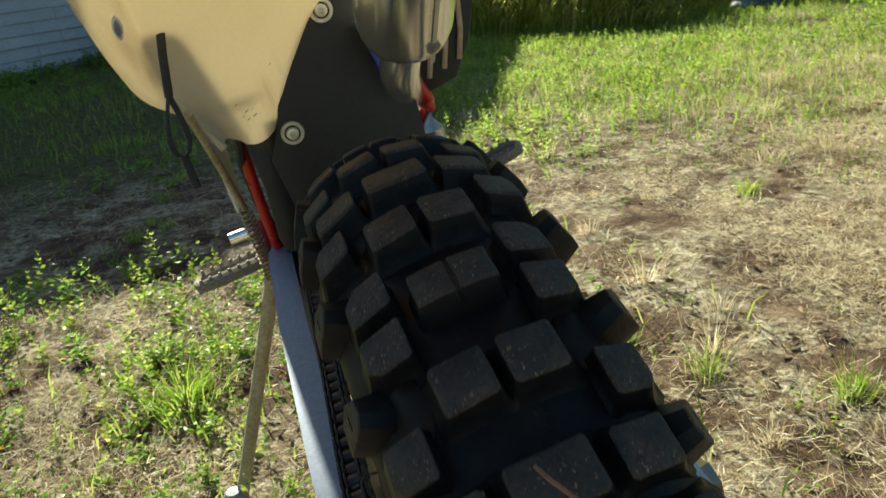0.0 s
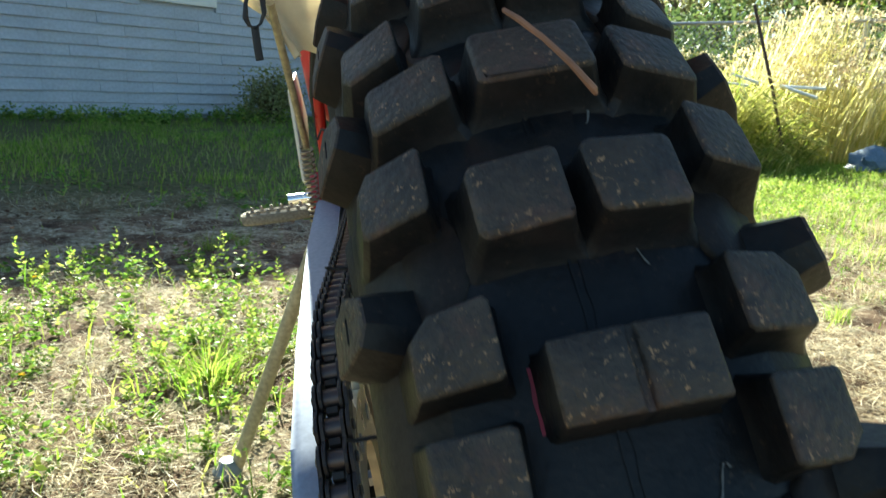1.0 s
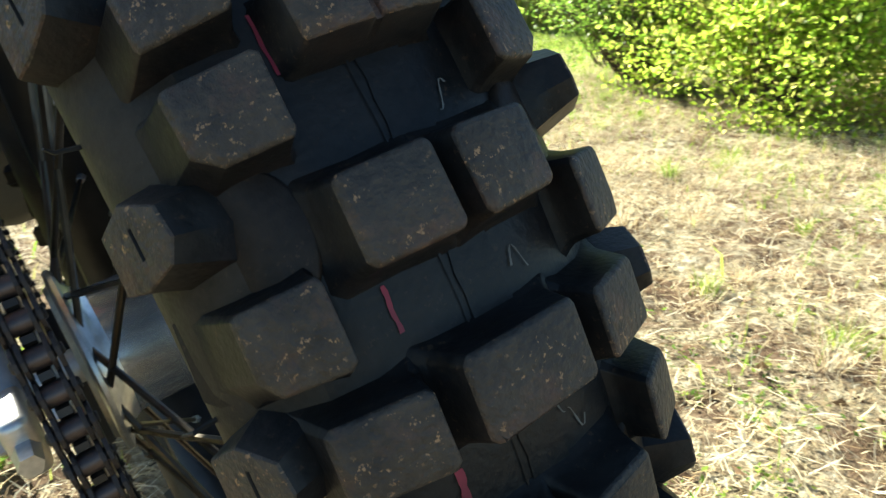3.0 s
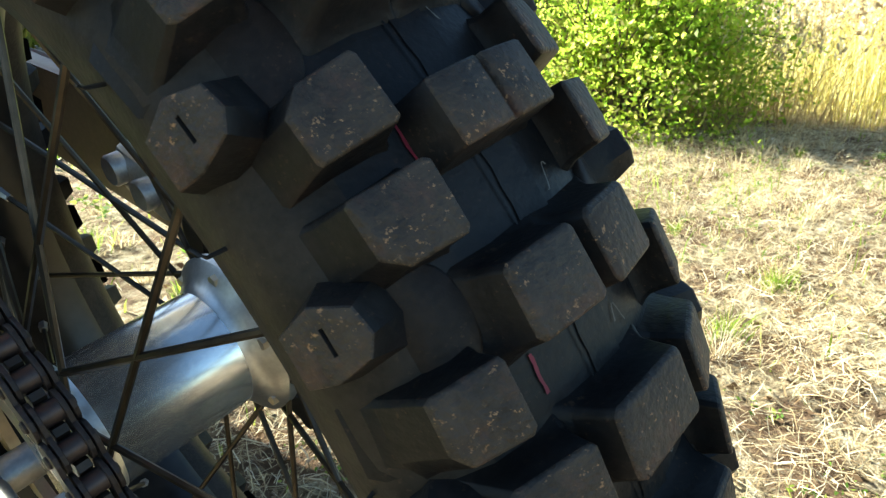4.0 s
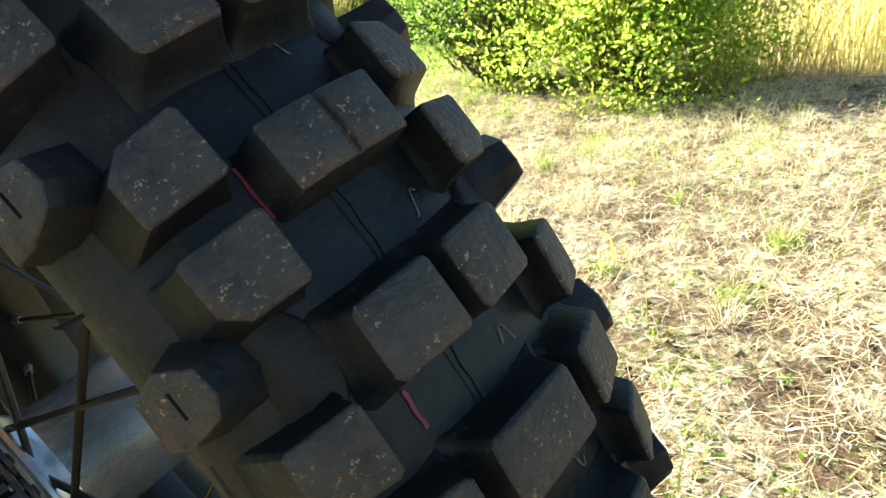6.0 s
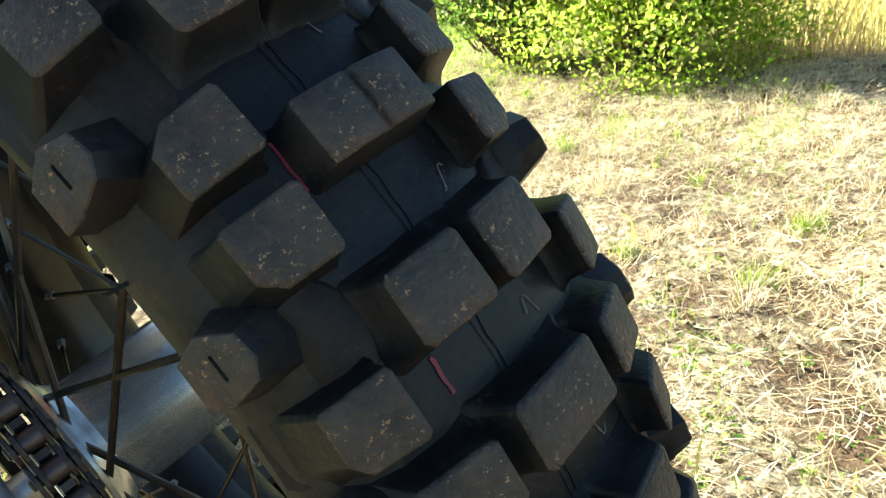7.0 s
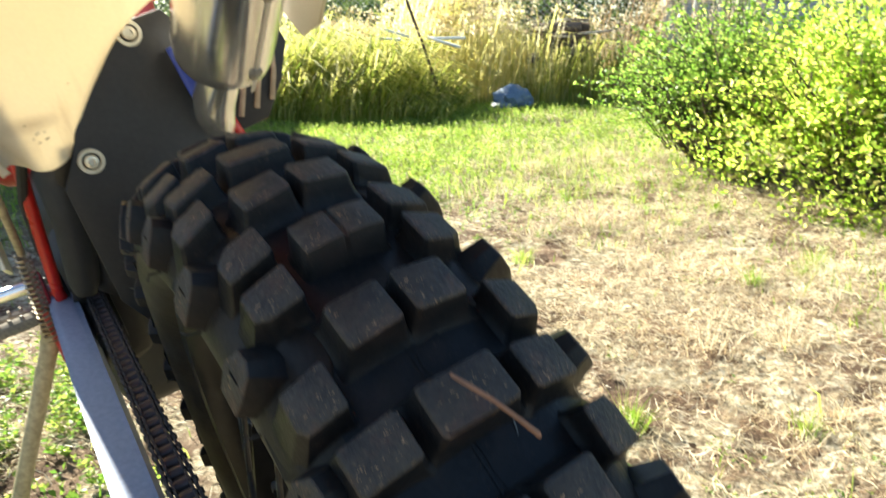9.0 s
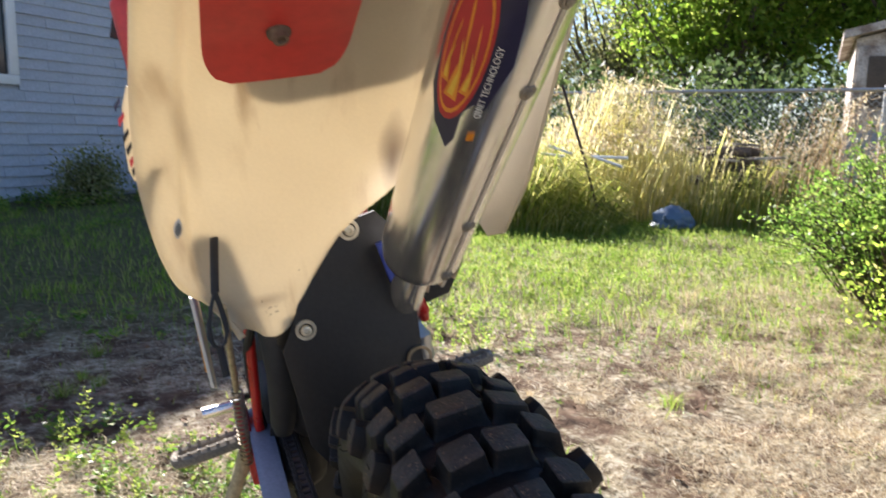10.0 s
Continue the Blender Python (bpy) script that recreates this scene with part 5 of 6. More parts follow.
for k, (z0, mat) in enumerate(((0.497, BLACK_PLASTIC), (0.507, CRIMSON), (0.520, BLACK_PLASTIC), (0.534, BLACK_PLASTIC), (0.552, CRIMSON), (0.568, NAVY))):
    part("graphic", slab([(-0.1855, z0), (-0.178, z0 + 0.010), (-0.177, z0 + 0.016), (-0.185, z0 + 0.008)], 0.0015, "y", 0.4180), mat, plate)
part("hand_guard", slab([(-0.243, 0.791), (-0.224, 0.783), (-0.193, 0.87), (-0.205, 0.89)], 0.02, "y", 1.5, 0.003), BLACK_PLASTIC, motorcycle, "dark plastic hand guard")
vent = part("vent_panel", slab([(0.105, 0.262), (0.150, 0.268), (0.178, 0.305), (0.196, 0.345), (0.188, 0.37), (0.14, 0.38), (0.115, 0.33)], 0.035, "y", 0.42, 0.006), BLACK_PLASTIC, motorcycle, "black vented plastic panel")
for k in range(3):
    a, b = (0.118 + 0.02 * k, 0.280 + 0.004 * k), (0.136 + 0.02 * k, 0.335 + 0.008 * k)
    part("vent_slat", tube([(a[0], 0.418, a[1]), ((a[0] + b[0]) / 2 + 0.002, 0.416, (a[1] + b[1]) / 2), (b[0], 0.418, b[1])], 0.0032, 8), TAN, vent)
shroud = part("shroud", slab([(0.72, 0.13), (0.80, 0.10), (0.95, 0.22), (0.92, 0.30), (0.78, 0.27)], 0.006, "x", -0.185, 0.002), PLASTIC, motorcycle, "white and orange shroud")
part("shroud_stripe", slab([(0.75, 0.15), (0.80, 0.13), (0.90, 0.22), (0.86, 0.25)], 0.003, "x", -0.1885), ORANGE, shroud)

# ---- the twig on the tread ----
twig = part("twig", tube([motorcycle.matrix_world @ spot(x, r, d) for x, r, d in ((-0.0046, 0.3435, 35.8), (-0.002, 0.3440, 36.8), (0.003, 0.3425, 38.2), (0.0075, 0.3410, 39.8), (0.0118, 0.3375, 41.0), (0.0122, 0.3365, 41.1))], [0.0007, 0.0009, 0.0008, 0.0009, 0.0011, 0.0006], 7), material("twig_bark", (0.30, 0.14, 0.075), 0.7, vary=0.3, scale=80))
tagged(twig, "short brown twig lying on the tyre tread", "twig")

# ---- plants ----
rng = np.random.default_rng(7)
def unit(v):
    return v / np.maximum(1e-9, np.linalg.norm(v, axis=1, keepdims=True))


def leaf_mesh(name, pos, along, length, width, fold=0.25):
    """Diamond leaves, each creased along its middle."""
    n = len(pos)
    side = unit(np.cross(along, rng.normal(size=(n, 3))))
    nrm = np.cross(side, along)
    L, W = length[:, None], width[:, None]
    a = pos
    b = pos + along * L * 0.45 + side * W * 0.5 + nrm * W * fold
    c = pos + along * L
    d = pos + along * L * 0.45 - side * W * 0.5 + nrm * W * fold
    co = np.stack([a, b, c, d], 1).reshape(-1, 3)
    return soup(name, co, np.arange(n * 4).reshape(-1, 4))


def blade_mesh(name, pos, lean, height_, width):
    """Grass blades: a tapering strip that bends over."""
    n = len(pos)
    yaw = rng.uniform(0, 2 * np.pi, n)
    side = np.stack([np.cos(yaw), np.sin(yaw), np.zeros(n)], 1)
    up = np.array([0, 0, 1.0])
    H, W = height_[:, None], width[:, None]
    mid = pos + up * H * 0.55 + lean * H * 0.25
    tip = pos + up * H * 0.92 + lean * H * 0.85
    co = np.stack([pos - side * W / 2, pos + side * W / 2, mid + side * W * 0.4, mid - side * W * 0.4, tip], 1).reshape(-1, 3)
    k = np.arange(n)[:, None] * 5
    return soup(name, co, k + np.array([[0, 1, 2, 3]]), k + np.array([[3, 2, 4]]))


def on_ground(x, y, lift=0.0):
    return np.stack([x, y, height(x, y) + lift], 1)


def patchy(x, y, seed):
    """A slow noise in 0..1 over the ground."""
    r = np.random.default_rng(seed)
    v = np.zeros_like(x)
    for k in range(9):
        f = 0.8 * 1.5 ** (k * 0.7)
        a = r.uniform(0, 2 * np.pi)
        v += np.sin(f * (x * np.cos(a) + y * np.sin(a)) + r.uniform(0, 6.28)) / (1 + 0.3 * k)
    return 1 / (1 + np.exp(-1.4 * v))


def scatter(n, x0, x1, y0, y1, keep):
    x, y = rng.uniform(x0, x1, n), rng.uniform(y0, y1, n)
    k = rng.uniform(0, 1, n) < keep(x, y)
    return x[k], y[k]


# bleached straw lying about
def straw(name, n, x0, x1, y0, y1, long_, wide, keep, label):
    x, y = scatter(n, x0, x1, y0, y1, keep)
    m = len(x)
    yaw = rng.uniform(0, 2 * np.pi, m) + 0.5 * np.sin(2 * x)
    tilt = np.abs(rng.normal(0, 0.36, m))
    d = np.stack([np.cos(yaw) * np.cos(tilt), np.sin(yaw) * np.cos(tilt), np.sin(tilt)], 1)
    L = long_ * rng.uniform(0.4, 1.5, m)
    s = np.stack([-np.sin(yaw), np.cos(yaw), rng.normal(0, 0.35, m)], 1)
    p = on_ground(x, y, rng.gamma(2.0, 0.006, m))
    W = (wide * rng.uniform(0.5, 1.5, m))[:, None]
    bend = np.array([0, 0, 1.0]) * (L * rng.uniform(-0.04, 0.10, m))[:, None] + s * (L * rng.normal(0, 0.10, m))[:, None]
    e = p + d * L[:, None]
    mid = (p + e) / 2 + bend
    co = np.stack([p - s * W / 2, p + s * W / 2, mid + s * W / 2, mid - s * W / 2, e], 1).reshape(-1, 3)
    k = np.arange(m)[:, None] * 5
    me = soup(name, co, k + np.array([[0, 1, 2, 3]]), k + np.array([[3, 2, 4]]))
    return tagged(mesh_part(name, me, STRAW, smooth=False), label, "straw", kind="stuff")


def worn_patches(x, y, scale, seed):
    """Where straw has gathered; the bare spots between are plainest beyond the wheel."""
    bare = np.clip((y - 0.2) / 0.6, 0, 1) * np.clip((2.6 - y) / 0.6, 0.3, 1)
    return 1 - (0.45 + 0.5 * bare) * (patchy(x * scale, y * scale, seed) < 0.46)


straw("straw", 430000, -2.2, 2.6, -0.9, 3.0, 0.034, 0.0011, lambda x, y: (0.12 + 0.88 * patchy(x, y, 11)) * worn_patches(x, y, 8.0, 14) * (1 - 0.75 / (1 + np.exp((1.65 + 0.25 * x - y) * 9)) * (x < 0.7)), "bleached straw and dead grass lying on the soil")
straw("straw", 400000, 0.6, 5.2, -1.4, 4.6, 0.036, 0.0011, lambda x, y: (0.15 + 0.85 * patchy(x, y, 12)) * worn_patches(x, y, 3.6, 15) * (x > 0.9), "bleached straw and dead grass lying on the soil")

# curled dead leaves and bits of bark among the straw
x, y = scatter(10000, -2.2, 3.0, -0.9, 3.4, lambda x, y: np.clip(1.6 * patchy(x * 2, y * 2, 17) - 0.5, 0.02, 1))
m = len(x)
a = rng.uniform(0, 2 * np.pi, m)
L = rng.uniform(0.008, 0.026, m)
tagged(mesh_part("leaf_litter", leaf_mesh("leaf_litter", on_ground(x, y, rng.uniform(0.003, 0.014, m)), unit(np.stack([np.cos(a), np.sin(a), rng.normal(0, 0.25, m)], 1)), L, L * rng.uniform(0.3, 0.7, m), 0.35), LITTER, smooth=False), "brown dead leaves and bark bits on the soil", "leaf litter", kind="stuff")

# short grass, thick beyond the worn soil and thin on it
def green_share(x, y):
    edge = 1 / (1 + np.exp(-(y - 2.2 - 0.4 * np.sin(1.3 * x + 0.4) - 0.9 * np.clip(0.4 - x, 0, 1.0)) * 4))
    left = np.exp(-((x + 0.85) ** 2) / 0.45 - ((y - 0.60) ** 2) / 0.45) * 0.9
    return np.clip(0.004 + 0.95 * edge * (1 - (0.9 - 0.45 * (patchy(x * 1.4, y * 1.4, 47) > 0.6)) / (1 + np.exp((x + 0.1) * 6))) + left * patchy(x, y, 5) + 0.12 * (patchy(x, y, 6) > 0.8) + 0.55 * np.exp(-((x - 1.95) ** 2) / 0.16 - ((y - 0.45) ** 2) / 0.9) * (0.25 + 0.75 * (patchy(x * 2, y * 2, 9) > 0.5)) + 0.55 * np.exp(-((x - 2.6) ** 2) / 0.55 - ((y - 1.5) ** 2) / 1.1) * (patchy(x * 2, y * 2, 8) > 0.35), 0, 1)


x, y = scatter(280000, -5.0, 8.0, -0.6, 8.0, lambda x, y: green_share(x, y) * (0.35 + 0.65 * patchy(x, y, 21)) * np.clip(1.6 - 0.12 * y, 0.3, 1))
m = len(x)
lean = rng.normal(0, 0.45, (m, 3)) * np.array([1, 1, 0])
tall = rng.gamma(4.0, 0.0095, m) * (0.55 + 0.75 * patchy(x, y, 23)) + 0.012 * np.clip(y - 3, 0, 4)
tagged(mesh_part("grass", blade_mesh("grass", on_ground(x, y, -0.003), lean, tall, rng.uniform(0.002, 0.0045, m) * (1 + 0.12 * np.clip(y, 0, 6))), GRASS, smooth=False), "short green and yellowing grass", "grass", kind="stuff")

# dry tufts on the worn soil
x0, y0 = scatter(420, 0.3, 5.0, -1.0, 4.2, lambda x, y: 0.3 + 0.7 * patchy(x, y, 31))
cx, cy = np.repeat(x0, 46), np.repeat(y0, 46)
m = len(cx)
size = np.repeat(rng.uniform(0.4, 1.2, len(x0)), 46)
ang, rad = rng.uniform(0, 2 * np.pi, m), np.abs(rng.normal(0, 0.035, m)) * size
lean = np.stack([np.cos(ang), np.sin(ang), 0 * ang], 1) * rng.uniform(0.2, 1.5, m)[:, None]
tagged(mesh_part("dry_tuft", blade_mesh("dry_tuft", on_ground(cx + rad * np.cos(ang), cy + rad * np.sin(ang)), lean, rng.uniform(0.03, 0.09, m) * size, rng.uniform(0.001, 0.0026, m)), STRAW, smooth=False), "dry yellow grass tufts", "grass", kind="stuff")

# spiky green tufts on the worn soil
x0, y0 = scatter(70, -1.6, 3.6, -0.4, 2.6, lambda x, y: 0.3 + 0.7 * patchy(x, y, 33))
x0, y0 = np.append(x0, (0.542, -0.442, 0.715)), np.append(y0, (0.579, 0.886, 0.435))
cx, cy = np.repeat(x0, 70), np.repeat(y0, 70)
m = len(cx)
size = np.repeat(rng.uniform(0.35, 1.0, len(x0)), 70)
ang, rad = rng.uniform(0, 2 * np.pi, m), np.abs(rng.normal(0, 0.022, m)) * size
lean = np.stack([np.cos(ang), np.sin(ang), 0 * ang], 1) * rng.uniform(0.1, 1.1, m)[:, None]
tagged(mesh_part("grass_tuft", blade_mesh("grass_tuft", on_ground(cx + rad * np.cos(ang), cy + rad * np.sin(ang)), lean, rng.uniform(0.03, 0.085, m) * size, rng.uniform(0.0012, 0.0026, m)), GRASS, smooth=False), "spiky green grass tufts in the dry soil", "grass", kind="stuff")

# low leafy weeds
def weeds(name, n, x0, x1, y0, y1, keep, tall_, leaf, label, per=34, mat=WEED):
    wx, wy = scatter(n, x0, x1, y0, y1, keep)
    size = rng.uniform(0.5, 1.25, len(wx))
    k = np.repeat(np.arange(len(wx)), per)
    m = len(k)
    f = rng.uniform(0.05, 1, m)
    ang = rng.uniform(0, 2 * np.pi, m)
    stem = rng.integers(0, 5, m) * 1.2566 + np.repeat(rng.uniform(0, 6.28, len(wx)), per)
    out = f * 0.055 * size[k] * rng.uniform(0.5, 1.3, m)
    pos = on_ground(wx[k], wy[k]) + np.stack([out * np.cos(stem), out * np.sin(stem), f * tall_ * size[k]], 1)
    d = unit(np.stack([np.cos(ang), np.sin(ang), rng.uniform(-0.2, 0.9, m)], 1))
    L = leaf * rng.uniform(0.5, 1.3, m) * (1.15 - 0.5 * f)
    me = leaf_mesh(name, pos, d, L, L * rng.uniform(0.35, 0.6, m))
    return tagged(mesh_part(name, me, mat, smooth=False), label, "weeds", kind="stuff")


weeds("leafy_weeds", 11500, -2.8, -0.12, -0.6, 1.40, lambda x, y: np.clip(patchy(x, y, 41) * 1.5 - 0.22, 0.05, 1) / (1 + np.exp((-1.45 - x + 0.6 * patchy(x * 2, y * 2, 45)) * 5)) / (1 + np.exp((-0.05 - y + 0.3 * patchy(x * 2, y * 2, 46)) * 9)) / (1 + np.exp((y - 1.12) * 12)) * (np.hypot(x + 0.05, y - 0.1) > 0.28), 0.065, 0.0165, "low green leafy weeds in the dry soil", 62)
weeds("leafy_weeds", 90, -2.2, 0.6, 1.25, 1.8, lambda x, y: 0.8 * patchy(x, y, 42), 0.09, 0.022, "low green leafy weeds along the shade's edge")
weeds("leafy_weeds", 3800, 0.2, 4.6, -0.8, 3.4, lambda x, y: 0.10 + 0.55 * (patchy(x * 1.6, y * 1.6, 43) > 0.6), 0.028, 0.011, "scattered low green weeds", 20)
weeds("leafy_weeds", 900, -4.6, 1.0, 2.6, 8.0, lambda x, y: 1.0 * (patchy(x * 1.5, y * 1.5, 44) > 0.6), 0.06, 0.026, "green weeds in the shade of the house", 26)
wx, wy = scatter(75, -2.0, -0.2, -0.2, 1.4, lambda x, y: patchy(x, y, 41))
k = np.repeat(np.arange(len(wx)), 6)
a = np.tile(np.arange(6) * 1.047, len(wx))
tagged(mesh_part("yellow_flower", leaf_mesh("yellow_flower", on_ground(wx[k], wy[k], 0.055), unit(np.stack([np.cos(a), np.sin(a), 0.5 + 0 * a], 1)), 0.007 + 0 * a, 0.005 + 0 * a), PETAL, smooth=False), "small yellow flowers", "flowers", kind="stuff")
# tall weeds against the house
weeds("tall_weeds", 3000, -6.5, 0.5, 4.2, 11.5, lambda x, y: ((y - 9.25) - 0.933 * (x + 1.85) < -0.1) & ((y - 9.25) - 0.933 * (x + 1.85) > -1.6) & (rng.uniform(0, 1, len(x)) < 1.3 * np.clip(patchy(x * 1.5, y * 1.5, 61) - 0.2, 0, 1)), 0.15, 0.045, "dark green weeds against the house wall", 40)


# ---- bush ----
def branching(name, base, spread, tall_, n_stems, label, category, leaf_n, leaf_len, mat, seed, trunk=0.012, lift=0.0, clumps=60, clump_r=0.16, skirt=0.0, shoots=0):
    """Stems that fork outwards, and leaves gathered in clumps about their ends."""
    r = np.random.default_rng(seed)
    ob = thing(name, label, category, Matrix.Translation(base))
    bm = bmesh.new()
    ends = []
    for k in range(n_stems):
        a = r.uniform(0, 2 * np.pi)
        reach = spread * math.sqrt(r.uniform(0.02, 1)) * 0.85
        top = tall_ * (0.55 + 0.45 * r.uniform()) * (1 - 0.35 * (reach / spread) ** 2)
        p0 = Vector((0.12 * reach * math.cos(a), 0.12 * reach * math.sin(a), -0.05))
        p3 = Vector((reach * math.cos(a), reach * math.sin(a), top))
        p1 = p0.lerp(p3, 0.35) + Vector((r.normal(0, 0.05) * spread, r.normal(0, 0.05) * spread, 0.10 * tall_))
        p2 = p0.lerp(p3, 0.7) + Vector((r.normal(0, 0.06) * spread, r.normal(0, 0.06) * spread, 0.05 * tall_))
        tube([p0, p1, p2, p3], [trunk, trunk * 0.75, trunk * 0.5, trunk * 0.15], 5, bm)
        ends += [p3, p2, p1.lerp(p2, 0.5)]
    sprig = []
    for k in range(shoots):
        a, out = r.uniform(0, 2 * np.pi), r.uniform(0.15, 1.0)
        p0 = Vector((0.45 * spread * out * math.cos(a), 0.45 * spread * out * math.sin(a), tall_ * r.uniform(0.1, 0.45)))
        reach = Vector((math.cos(a), math.sin(a), 0)) * spread * out * r.uniform(0.55, 0.95)
        p2 = p0 + reach + Vector((0, 0, tall_ * (r.uniform(0.25, 0.85) * (1.15 - 0.75 * out))))
        p1 = p0.lerp(p2, 0.5) + Vector((0, 0, 0.10 * tall_)) - reach * 0.12
        tube([p0, p1, p2], [trunk * 0.35, trunk * 0.25, trunk * 0.1], 4, bm)
        for q in np.linspace(0.2, 1.0, int(14 + 10 * r.uniform())):
            at = p0.lerp(p1, q * 2) if q < 0.5 else p1.lerp(p2, q * 2 - 1)
            sprig += [tuple(at)] * 2
    part("stem", bm, BARK, ob)
    cl = np.array([tuple(e) for e in ends])
    extra = cl[r.integers(0, len(cl), clumps)] + r.normal(0, clump_r * 1.3, (clumps, 3))
    ring_a, ring_r = r.uniform(0, 2 * np.pi, clumps), spread * np.sqrt(r.uniform(0.3, 1.05, clumps))
    low = np.stack([ring_r * np.cos(ring_a), ring_r * np.sin(ring_a), tall_ * r.uniform(0.03, 0.4, clumps)], 1)
    cl = np.concatenate([cl, extra, low[: int(clumps * skirt)]])
    cl[:, 2] = np.maximum(cl[:, 2], lift + 0.04)
    w = r.uniform(0.3, 1, len(cl))
    k = r.choice(len(cl), leaf_n, p=w / w.sum())
    g = r.normal(0, 1, (leaf_n, 3)) * clump_r * np.array([1, 1, 0.8])
    pos = cl[k] + g
    pos[:, 2] = np.maximum(pos[:, 2], lift + r.uniform(0, 0.06, leaf_n))
    d = unit(r.normal(0, 1, (leaf_n, 3)) + unit(g) * 0.8 + np.array([0, 0, 0.25]))
    if sprig:
        pos = np.concatenate([pos, np.array(sprig) + r.normal(0, 0.003, (len(sprig), 3))])
        d = np.concatenate([d, unit(r.normal(0, 0.7, (len(sprig), 3)) + np.array([0, 0, 0.45]))])
    L = leaf_len * r.uniform(0.5, 1.25, len(pos))
    me = leaf_mesh(name + "_foliage", pos, d, L, L * r.uniform(0.4, 0.6, len(pos)))
    mesh_part("foliage", me, mat, ob, smooth=False)
    return ob


branching("bush", (2.98, 1.98, 0), 0.62, 0.84, 46, "green leafy bush with long shoots growing from the yard", "bush", 6500, 0.026, LEAF_DEEP, 5, clumps=30, clump_r=0.07, skirt=0.5, shoots=340)
branching("bush", (2.85, 1.22, 0), 0.62, 0.86, 46, "bright yellow-green leafy bush with some browning stems", "bush", 26000, 0.029, LEAF, 6, clumps=60, clump_r=0.085, skirt=0.9, shoots=160)
branching("shrub", (-1.35, 8.55, 0), 0.36, 0.62, 26, "dull olive-brown shrub beside the house wall", "shrub", 3500, 0.05, OLIVE_LEAF, 9, clumps=30, clump_r=0.08, skirt=0.8)
# dry stalks mixed into the bush's edge and the tall straw beyond it
def stand_of_grass(name, cx, cy, rx, ry, n, tall_, wide, label, mat=TALL, turn=0.0, heads=True):
    a, q = rng.uniform(0, 2 * np.pi, n), np.sqrt(rng.uniform(0, 1, n))
    lx, ly = rx * q * np.cos(a), ry * q * np.sin(a)
    c, s = math.cos(turn), math.sin(turn)
    x, y = cx + lx * c - ly * s, cy + lx * s + ly * c
    edge = 1 - 0.5 * q ** 3
    lean = rng.normal(0, 0.46, (n, 3)) * np.array([1, 1, 0]) + np.array([0.12, -0.06, 0])
    h = tall_ * rng.uniform(0.45, 1.1, n) * edge
    me = blade_mesh(name, on_ground(x, y, -0.01), lean, h, wide * rng.uniform(0.6, 1.4, n))
    ob = tagged(mesh_part(name, me, mat, smooth=False), label, "tall grass", kind="stuff")
    if heads:
        k = rng.integers(0, n, int(n * 0.55))
        k = np.repeat(k[h[k] > 0.6 * tall_], 9)
        m = len(k)
        tip = on_ground(x[k], y[k]) + np.array([0, 0, 1.0]) * (h[k] * rng.uniform(0.72, 0.95, m))[:, None] + lean[k] * (h[k] * 0.7)[:, None]
        d = unit(rng.normal(0, 0.6, (m, 3)) + np.array([0.1, 0, 0.9]))
        L = 0.055 * rng.uniform(0.5, 1.2, m) * (tall_ / 1.0)
        tagged(mesh_part("seed_heads", leaf_mesh("seed_heads", tip, d, L, L * 0.32), STRAW, smooth=False), "pale feathery seed heads of tall dry grass", "seed heads", kind="stuff")
    return ob


